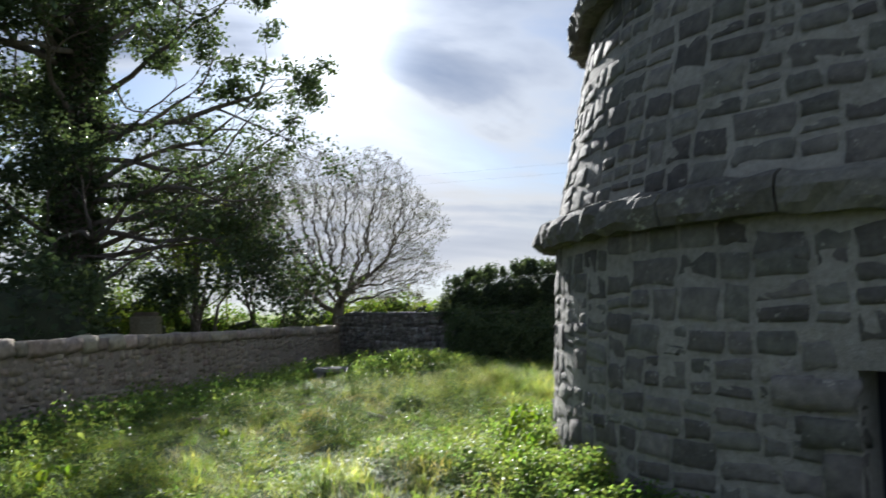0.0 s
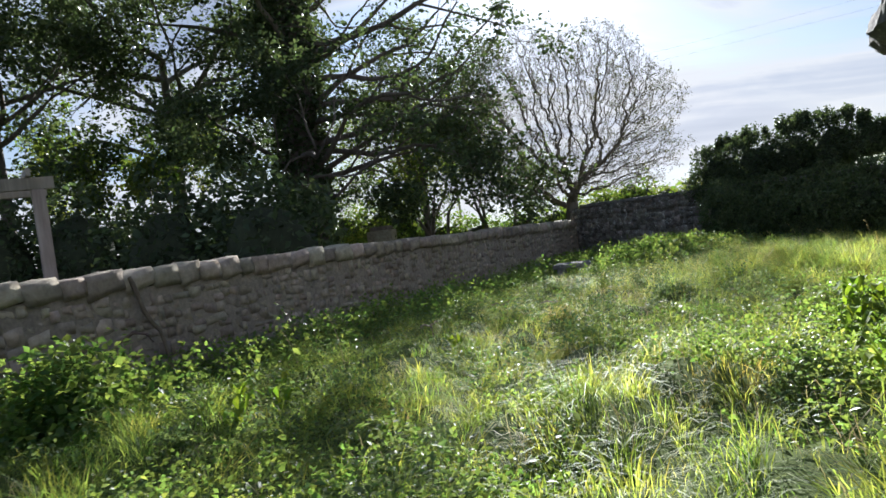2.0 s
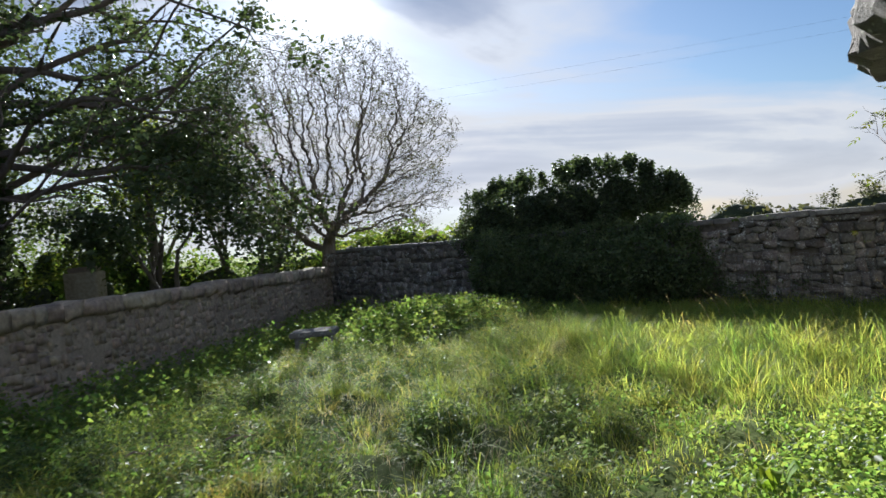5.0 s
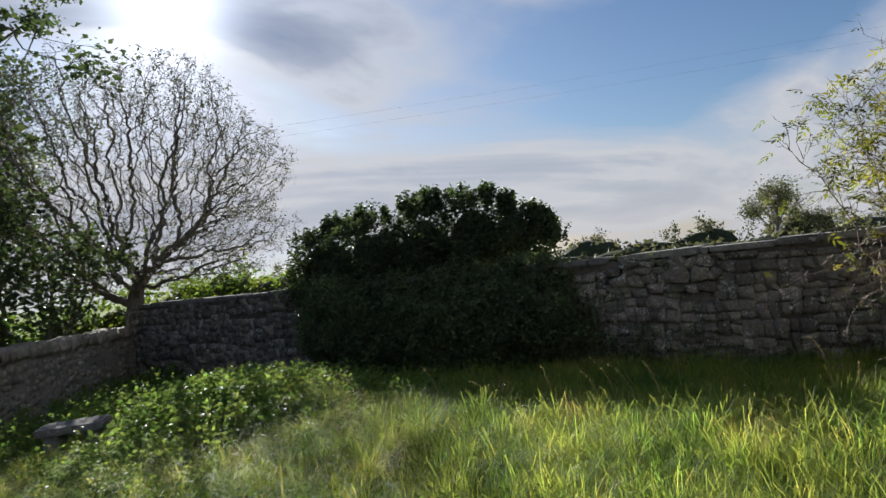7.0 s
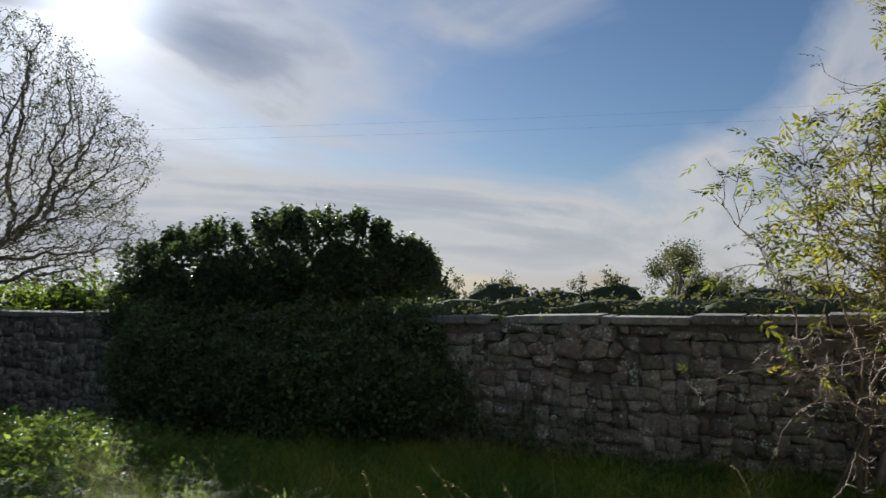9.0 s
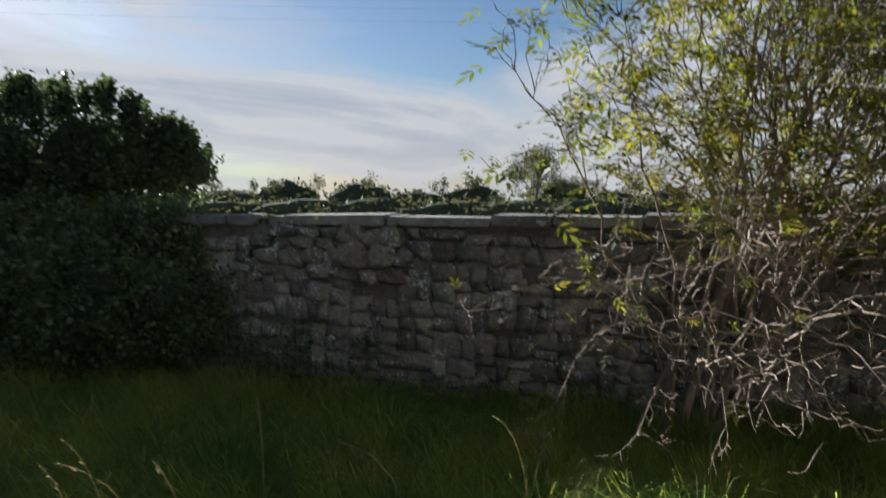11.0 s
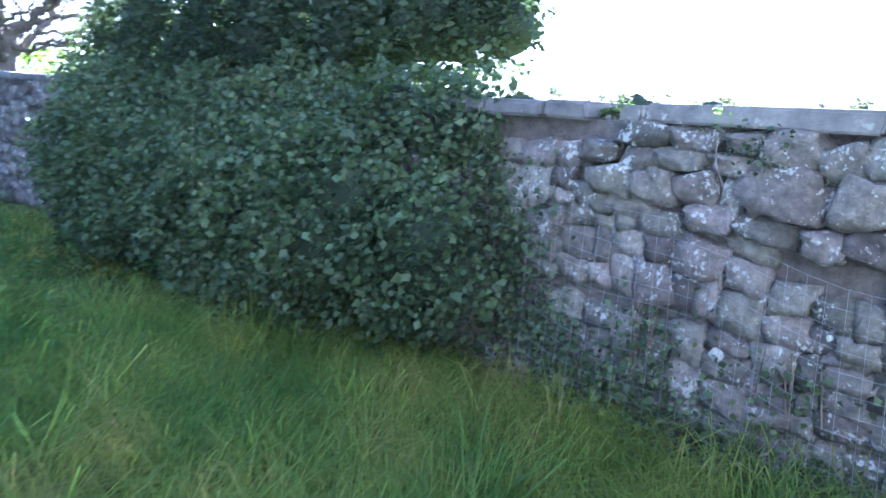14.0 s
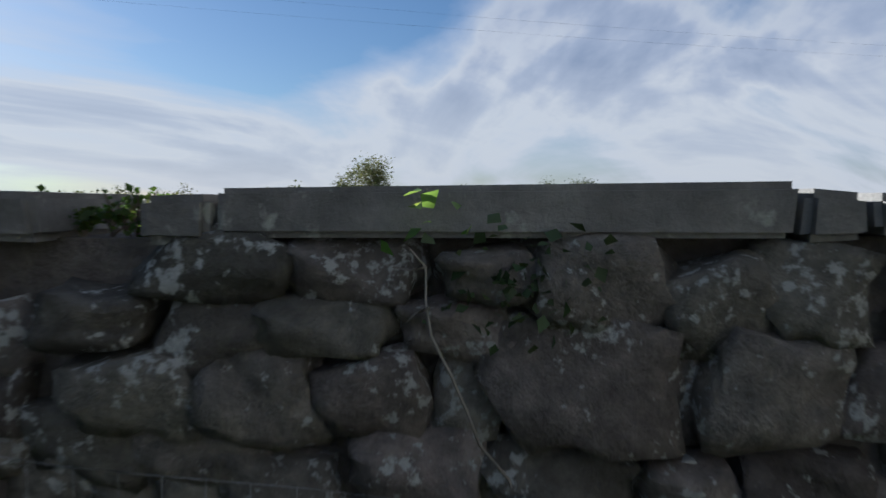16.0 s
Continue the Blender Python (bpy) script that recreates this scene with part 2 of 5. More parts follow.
M_STEM = material("brown_stem", [(0.12, 0.09, 0.065), (0.2, 0.155, 0.115), (0.3, 0.25, 0.19)], 12, 2.0, 0.85, 0.4)
M_LICHEN = material("lichen", [(0.4, 0.4, 0.36), (0.55, 0.55, 0.5), (0.68, 0.68, 0.62)], 60, 8, 0.95, 0.6)
M_DOCK = material("dock_leaf", [(0.1, 0.18, 0.02), (0.16, 0.24, 0.03), (0.24, 0.28, 0.05)], 8, 1.0, 0.7, 0.2, translucent=0.45, trans_tint=(1.5, 1.5, 0.6), gloss=0.08)
M_FARLEAF = material("far_leaf", [(0.05, 0.06, 0.035), (0.08, 0.09, 0.05), (0.13, 0.13, 0.07)], 0.3, 0.05, 0.7, 0, per="island", vary=0.35, translucent=0.35, trans_tint=(1.4, 1.3, 0.8))


# ---- mesh helpers ----
def mesh_object(name, verts, faces, mat, parent=None, label="", smooth=False):
    me = bpy.data.meshes.new(name)
    me.from_pydata(verts if isinstance(verts, list) else [tuple(v) for v in verts], [], faces)
    me.materials.append(mat)
    if smooth:
        me.shade_smooth()
    ob = new(name, me)
    if parent:
        ob.parent = parent
    if label:
        ob["label"] = label
    return ob


def fast_mesh(name, verts, polys, mat, parent=None, label="", smooth=False):
    """Many like polygons from arrays: verts (n, 3), polys (m, k) of vertex numbers."""
    me = bpy.data.meshes.new(name)
    k = polys.shape[1]
    me.vertices.add(len(verts))
    me.vertices.foreach_set("co", np.ascontiguousarray(verts, dtype=np.float32).ravel())
    me.loops.add(polys.size)
    me.loops.foreach_set("vertex_index", np.ascontiguousarray(polys, dtype=np.int32).ravel())
    me.polygons.add(len(polys))
    me.polygons.foreach_set("loop_start", np.arange(0, polys.size, k, dtype=np.int32))
    me.update(calc_edges=True)
    me.materials.append(mat)
    if smooth:
        me.shade_smooth()
    ob = new(name, me)
    if parent:
        ob.parent = parent
    if label:
        ob["label"] = label
    return ob


def part(name, bm, mat, parent, label="", smooth=False):
    me = bpy.data.meshes.new(name)
    bm.to_mesh(me)
    bm.free()
    me.materials.append(mat)
    if smooth:
        me.shade_smooth()
    ob = new(name, me)
    ob.parent = parent
    if label:
        ob["label"] = label
    return ob


def thing(name, label, category, place=(0, 0, 0), group="", kind=""):
    ob = new(name)
    ob.empty_display_size = 0.1
    ob.location = place
    return tagged(ob, label, category, group, kind)


def box_bm(x0, y0, z0, x1, y1, z1, bevel=0.01, rough=0.0):
    bm = bmesh.new()
    bmesh.ops.create_cube(bm, size=1)
    for v in bm.verts:
        v.co = ((x0 + x1) / 2 + v.co.x * (x1 - x0), (y0 + y1) / 2 + v.co.y * (y1 - y0), (z0 + z1) / 2 + v.co.z * (z1 - z0))
    if bevel:
        bmesh.ops.bevel(bm, geom=bm.edges[:], offset=bevel, segments=2, affect="EDGES")
    if rough:
        for v in bm.verts:
            v.co += noise.noise_vector(v.co * 9) * rough
    return bm


rng = np.random.default_rng(7)


def rock_meshes(count, mat, seed, round_=0.55, rough=0.09, cuts=1, skew=1.0):
    """Unit stones (about 1 x 1 x 1), rounded and uneven, to be scaled."""
    made = []
    for i in range(count):
        bm = bmesh.new()
        bmesh.ops.create_cube(bm, size=1)
        bmesh.ops.subdivide_edges(bm, edges=bm.edges[:], cuts=cuts, use_grid_fill=True)
        off = Vector((seed * 3.1 + i * 7.7, i * 1.3, seed))
        r = random.Random(seed * 100 + i)
        shear, taper = skew * r.uniform(-0.2, 0.2), skew * r.uniform(-0.18, 0.18)
        for v in bm.verts:
            ball = v.co.normalized() * 0.58
            v.co = v.co.lerp(ball, round_)
            v.co += noise.noise_vector(v.co * 1.7 + off) * rough + (noise.noise_vector(v.co * 5 + off) * rough * 0.35 if cuts > 1 else Vector())
            v.co.x += shear * v.co.z
            v.co.z *= 1 + taper * v.co.x * 2
        me = bpy.data.meshes.new("stone")
        bm.to_mesh(me)
        bm.free()
        me.materials.append(mat)
        me.shade_smooth()
        made.append(me)
    return made


def joined_rocks(name, meshes, mats, mat, parent):
    """Copies of the unit stones at the matrices, joined into one mesh."""
    vs, fs, n = [], [], 0
    data = []
    for me in meshes:
        co = np.empty(len(me.vertices) * 3)
        me.vertices.foreach_get("co", co)
        data.append((co.reshape(-1, 3), np.array([p.vertices[:] for p in me.polygons])))
    for i, m in enumerate(mats):
        co, po = data[i % len(data)]
        a = np.array(m)
        vs.append(co @ a[:3, :3].T + a[:3, 3])
        fs.append(po + n)
        n += len(co)
    return fast_mesh(name, np.concatenate(vs), np.concatenate(fs), mat, parent, smooth=True)


def stone_parts(meshes, mats, parent, name="stone"):
    for i, m in enumerate(mats):
        ob = new(name, meshes[i % len(meshes)])
        ob.parent = parent
        ob.matrix_local = m


def tube(vs, fs, pts, radii, sides):
    """A tapered tube along the points, added to the lists."""
    base = len(vs)
    for i, p in enumerate(pts):
        d = (pts[min(i + 1, len(pts) - 1)] - pts[max(i - 1, 0)])
        d = d.normalized() if d.length > 1e-9 else Vector((0, 0, 1))
        a = d.orthogonal().normalized()
        b = d.cross(a)
        for k in range(sides):
            w = 2 * math.pi * k / sides
            vs.append(p + (a * math.cos(w) + b * math.sin(w)) * radii[i])
    for i in range(len(pts) - 1):
        for k in range(sides):
            k2 = (k + 1) % sides
            fs.append((base + i * sides + k, base + i * sides + k2, base + (i + 1) * sides + k2, base + (i + 1) * sides + k))


def tubes_object(name, runs, mat, parent, label="", smooth=True):
    """One mesh of many tapered tubes: runs of (points, radii, sides)."""
    vs, fs = [], []
    for pts, radii, sides in runs:
        tube(vs, fs, pts, radii, sides)
    return mesh_object(name, [tuple(v) for v in vs], fs, mat, parent, label, smooth)


def leaves_object(name, places, size, mat, parent, label="", aspect=0.55, droop=0.2, spread=0.35, seed=1, up=0.3):
    """Folded pointed leaves, two triangles each, at the places (n, 3), turned at random."""
    r = np.random.default_rng(seed)
    c = np.asarray(places, dtype=float)
    n = len(c)
    s = size * (1 + spread * r.standard_normal(n)).clip(0.4, 2.0)
    d = r.standard_normal((n, 3))
    d[:, 2] = d[:, 2] * 0.6 - droop
    d /= np.linalg.norm(d, axis=1)[:, None]
    w = r.standard_normal((n, 3))
    w[:, 2] += up
    w -= d * (w * d).sum(1)[:, None]
    w /= np.linalg.norm(w, axis=1)[:, None]
    side = np.cross(d, w)
    L, A = (d * s[:, None]), side * (s * aspect * 0.5)[:, None]
    N = w * (s * 0.12)[:, None]
    v = np.stack([c, c + L * 0.38 + A + N, c + L * 0.38 - A + N, c + L], axis=1).reshape(-1, 3)
    i = (np.arange(n) * 4)[:, None]
    f = np.concatenate([i + np.array([[0, 3, 1]]), i + np.array([[0, 2, 3]])])
    return fast_mesh(name, v, f, mat, parent, label)


# ---- terrain ----
CC = Vector((4.879, 19.246, 0))      # a joint of the boundary wall's coping
WU = Vector((0.70711, -0.70711, 0))  # along the boundary wall, towards the elder
WN = Vector((-0.70711, -0.70711, 0))  # out of its face, into the garden
KNEE = Vector((-4.0, 28.12, 0))      # where the two garden walls meet
LA = Vector((-7.03, 9.52, 0))
LU = (KNEE - LA).normalized()        # along the low garden wall
LN = Vector((LU.y, -LU.x, 0))        # out of its face, into the garden
TOWER = (5.166, 7.558)


def smooth01(v):
    v = np.clip(v, 0, 1)
    return v * v * (3 - 2 * v)


def waves(x, y):
    return (np.sin(x * 1.9 + 0.7 * y + 1.3) * np.sin(1.3 * y - 0.6 * x) + 0.6 * np.sin(3.7 * x - 2.1 * y) * np.sin(2.9 * y + 1.1 * x + 2)) * 0.5


def height(x, y):
    x, y = np.asarray(x, dtype=float), np.asarray(y, dtype=float)
    z = -0.1 - 0.021 * np.clip(y, -5, 24) + 0.05 * waves(x, y) + 0.055 * waves(2.6 * x + 1.0, 2.3 * y) * smooth01((y + 3) / 4)
    z = z + 0.12 * np.exp(-(((x + y - 18.6) / 2.6) ** 2)) * smooth01((x + 1.5) / 3.0)
    # hummocks of matted grass
    u, v = x + 0.35 * np.sin(1.7 * y + 0.4) + 0.2 * np.sin(3.1 * y), y + 0.35 * np.sin(1.9 * x + 1.0) + 0.15 * np.sin(4.3 * x)
    hump = np.maximum(0, np.sin(4.3 * u) * np.sin(3.9 * v)) + 0.7 * np.maximum(0, np.sin(2.3 * u + 1.7) * np.sin(2.6 * v + 0.5))
    z = z + 0.17 * hump * smooth01((y - 0.5) / 2) * smooth01((19 - y) / 4) * smooth01((3.2 - x) / 2)
    dl = (x - LA.x) * LN.x + (y - LA.y) * LN.y
    z = z - 0.35 * smooth01((3.2 - dl) / 3.0)
    dt = np.hypot(x - TOWER[0], y - TOWER[1]) - 4.1
    z = z + 0.14 * smooth01((2.2 - dt) / 2.2)
    z = z + 0.3 * np.exp(-(((x + 0.9) / 1.7) ** 2 + ((y - 20.2) / 1.8) ** 2))
    dw = (x + y - 24.12) / math.sqrt(2)
    out = -0.5 - 0.006 * np.clip(dw, 0, 45) - 0.03 * np.clip(dw - 45, 0, 90) - 0.03 * np.clip(dw - 135, 0, 2600)
    k = smooth01((dw + 0.1) / 0.5)
    z = z * (1 - k) + out * k
    kl = smooth01((-dl - 0.2) / 1.0)
    z = z * (1 - kl) + np.where(dw > 0, out, -0.35) * kl
    return z


def ground_z(x, y):
    return float(height(x, y))


def axis(lo, hi, step, far):
    inner = np.arange(lo, hi + step / 2, step)
    outer = np.geomspace(1.5, far, 26)
    return np.concatenate([lo - outer[::-1], inner, hi + outer])


def build_ground():
    xs, ys = axis(-14, 14, 0.28, 2600), axis(-6, 30, 0.28, 2600)
    gx, gy = np.meshgrid(xs, ys)
    v = np.stack([gx, gy, height(gx, gy)], axis=-1).reshape(-1, 3)
    nx = len(xs)
    i = (np.arange(len(ys) - 1)[:, None] * nx + np.arange(nx - 1)[None, :]).ravel()[:, None]
    f = i + np.array([[0, 1, nx + 1, nx]])
    ob = fast_mesh("ground", v, f, M_SOIL, smooth=True)
    tagged(ob, "uneven green meadow ground reaching to the horizon", "ground", kind="structure")


build_ground()


# ---- boundary wall with flat coping ----
def rubble_layout(s0, s1, z0, z1, r, most=(0.42, 0.24), least=(0.11, 0.07)):
    """Uncoursed rubble: staggered blocks, each cut at random into stones. Gives centre and size of every stone."""
    out = []

    def cut(a, b, c, d):
        w, h = b - a, d - c
        if (w > most[0] or (w > 2.0 * least[0] and w > 1.3 * h and r.random() < 0.75)) and w > 1.6 * least[0]:
            k = a + w * r.uniform(0.34, 0.66)
            cut(a, k, c, d)
            cut(k, b, c, d)
        elif (h > most[1] or (h > 2.0 * least[1] and r.random() < 0.5)) and h > 1.8 * least[1]:
            k = c + h * r.uniform(0.36, 0.64)
            cut(a, b, c, k)
            cut(a, b, k, d)
        else:
            out.append(((a + b) / 2, (c + d) / 2, w, h))

    z = z0
    while z < z1 - 0.05:
        h = min(r.uniform(0.3, 0.6), z1 - z)
        s = s0 - r.uniform(0, 0.4)
        while s < s1:
            w = r.uniform(0.45, 0.95)
            up = r.uniform(-0.07, 0.07)
            cut(s, s + w, z + up, z + h + up)
            s += w
        z += h
    return out



def wall_frame(s, out, z):
    """A place by metres along the boundary wall, out of its face, and height."""
    p = CC + WU * s + WN * out
    return Vector((p.x, p.y, z))


def wall_matrix(s, out, z, w, d, h, roll=0.0):
    m = Matrix.Identity(4)
    m.col[0][:3], m.col[1][:3], m.col[2][:3] = WU, -WN, (0, 0, 1)
    m.translation = wall_frame(s, out, z)
    return m @ pose(0, 0, 0, 0, roll, 0) @ Matrix.Diagonal((w, d, h, 1))


def prism(name, a, u, n, length, depth, z0, z1, mat, parent=None):
    """A plain wall core: from a along u, its face at a, going depth back from n."""
    v = []
    for s in np.linspace(0, length, int(length / 0.6) + 2):
        for o, zz in ((0, 0), (0, 1), (-depth, 1), (-depth, 0)):
            p = a + u * s + n * o
            v.append((p.x, p.y, (z0(s), z1(s))[zz]))
    k = len(v) // 4
    f = [(4 * i + j, 4 * i + 4 + j, 4 * i + 4 + (j + 1) % 4, 4 * i + (j + 1) % 4) for i in range(k - 1) for j in range(4)]
    f += [(0, 1, 2, 3), (4 * k - 1, 4 * k - 2, 4 * k - 3, 4 * k - 4)]
    return mesh_object(name, v, f, mat, parent)


W_S0, W_S1 = -12.55, 15.0


def wall_top(s):
    return 1.135 + 0.018 * max(s, 0) + 0.004 * min(s, 0)


def build_boundary_wall():
    wall = thing("wall_east", "tall rubble stone boundary wall with flat coping slabs", "wall", kind="structure")
    prism("wall_core", CC + WU * W_S0 - WN * 0.045, WU, WN, W_S1 - W_S0, 0.37, lambda s: -1.2, lambda s: wall_top(s + W_S0), M_JOINT, wall)
    rocks = rock_meshes(16, M_STONE, 1, 0.12, 0.17, 2, 1.3)
    boulders = rock_meshes(7, M_STONE, 6, 0.55, 0.22, 4)
    # the large field stones under the coping, (along, height, width, height of stone)
    chosen = [(0.0, 1.09, .25, .11), (.25, 1.08, .23, .1), (.49, 1.08, .16, .09), (.69, 1.07, .24, .14), (.9, 1.02, .17, .16), (1.08, 1.05, .18, .17),
              (-.24, .98, .19, .1), (-.02, .96, .2, .13), (.2, .98, .23, .09), (.43, .98, .2, .1), (.07, .85, .22, .15), (.28, .85, .19, .14),
              (.68, .88, .29, .23), (1.01, .88, .22, .19), (1.2, .87, .15, .12), (.38, .72, .23, .11), (.86, .68, .16, .12), (1.07, .7, .26, .12),
              (-.17, .84, .24, .14), (.64, .71, .23, .11)]
    mats = [wall_matrix(s, -0.04 + 0.02 * math.sin(s * 40), z, w * 1.16, 0.24, h * 1.18, random.uniform(-5, 5)) for s, z, w, h in chosen]
    far = []
    r = random.Random(5)
    for mid, zz, w, h in rubble_layout(W_S0, 11.0, -0.65, 1.15, r, (0.36, 0.26), (0.12, 0.09)):
        if any(abs(mid - c[0]) < (w + c[2]) * 0.34 and abs(zz - c[1]) < (h + c[3]) * 0.33 for c in chosen) or zz + h * 0.4 > wall_top(mid):
            continue
        m = wall_matrix(mid, -0.085 + r.uniform(-0.015, 0.02), zz, w * 1.04, r.uniform(0.19, 0.22), h * 1.04, r.uniform(-8, 8))
        (mats if -1.0 < mid < 4.6 and zz > -0.45 and len(mats) < 400 else far).append(m)
    stone_parts(boulders, mats[:len(chosen)], wall)
    stone_parts(rocks, mats[len(chosen):], wall)
    ob = joined_rocks("rubble", rock_meshes(16, M_STONE_ISLE, 1, 0.12, 0.17, 1, 1.3), far, M_STONE_ISLE, wall)
    ob["kind"] = "stuff"
    # coping slabs
    slabs = [(0.01, 1.03), (-0.14, -0.005), (-0.62, -0.34), (1.045, 1.15)]
    s = 1.16
    while s < 13.5:
        w = r.uniform(0.5, 1.1)
        slabs.append((s, s + w - 0.012))
        s += w
    s = -0.63
    while s > W_S0 + 0.4:
        w = r.uniform(0.4, 0.9)
        slabs.append((s - w + 0.012, s))
        s -= w
    for a, b in slabs:
        t = wall_top((a + b) / 2)
        big = abs(a - 0.01) < 0.001
        up = 0.092 if big else r.uniform(0.075, 0.1)
        bm = box_bm(a, -0.05 + r.uniform(-0.02, 0.01), t - 0.004, b, 0.42, t + up, 0.012 if big else 0.016, 0.012)
        for v in bm.verts:
            v.co.z += 0.018 * (v.co.x - a) if big else 0
            p = wall_frame(v.co.x, -v.co.y, v.co.z)
            v.co = p
        bmesh.ops.recalc_face_normals(bm, faces=bm.faces[:])
        part("coping_slab", bm, M_COPE, wall)


build_boundary_wall()


# ---- low garden wall with upright cope stones ----
def lwall(s, out, z):
    p = LA + LU * s + LN * out
    return Vector((p.x, p.y, z))


def lwall_top(s):
    return 0.93 - 0.024 * (s + 1.3)


def build_garden_wall():
    wall = thing("wall_west", "sandy rubble garden wall with leaning cope stones", "wall", kind="structure")
    s0, s1 = -16.0, 18.7
    prism("wall_core", LA + LU * s0 + LN * 0.001, LU, LN, s1 - s0, 0.4, lambda s: -1.3, lambda s: lwall_top(s + s0), M_LJOINT, wall)
    rocks = rock_meshes(12, M_LSTONE, 2, 0.16, 0.16, 1)
    m0 = Matrix.Identity(4)
    m0.col[0][:3], m0.col[1][:3], m0.col[2][:3] = LU, -LN, (0, 0, 1)
    r = random.Random(9)
    near, far = [], []
    for mid, zz, w, h in rubble_layout(-4.0, s1 - 0.1, -0.8, 1.0, r, (0.4, 0.22), (0.12, 0.08)):
        if zz + h * 0.4 > lwall_top(mid):
            continue
        m = Matrix.Translation(lwall(mid, -0.082 + r.uniform(-0.016, 0.014), zz)) @ m0 @ pose(0, 0, 0, r.uniform(-3, 3), r.uniform(-9, 9), r.uniform(-3, 3)) @ Matrix.Diagonal((w * 0.93, 0.18, h * 0.92, 1))
        (near if -2 < mid < 8.5 and len(near) < 300 and zz > -0.35 else far).append(m)
    stone_parts(rocks, near, wall)
    joined_rocks("rubble", rocks, far, M_LSTONE_ISLE, wall)["kind"] = "stuff"
    copes = rock_meshes(8, M_LSTONE, 3, 0.18, 0.1, 2)
    mats = []
    s = -3.5
    while s < s1 - 0.3:
        w = r.uniform(0.26, 0.56)
        mats.append(Matrix.Translation(lwall(s + w / 2, -0.2, lwall_top(s) + 0.09)) @ m0 @ pose(0, 0, 0, 0, r.uniform(-15, 2), r.uniform(-3, 3)) @ Matrix.Diagonal((w * 1.02, 0.5, r.uniform(0.22, 0.29), 1)))
        s += w
    stone_parts(copes, mats, wall, "cope_stone")


build_garden_wall()


# ---- round stone tower ----
T_RINGS = [(-0.4, 4.12), (0.0, 4.08), (2.1, 3.98), (2.36, 3.96), (2.4, 3.95), (4.44, 3.53), (4.72, 3.49), (6.6, 3.1)]


def tower_r(z):
    return float(np.interp(z, [a for a, b in T_RINGS], [b for a, b in T_RINGS]))


DOOR_A0, DOOR_A1, DOOR_TOP = -131.8, -118.5, 1.11


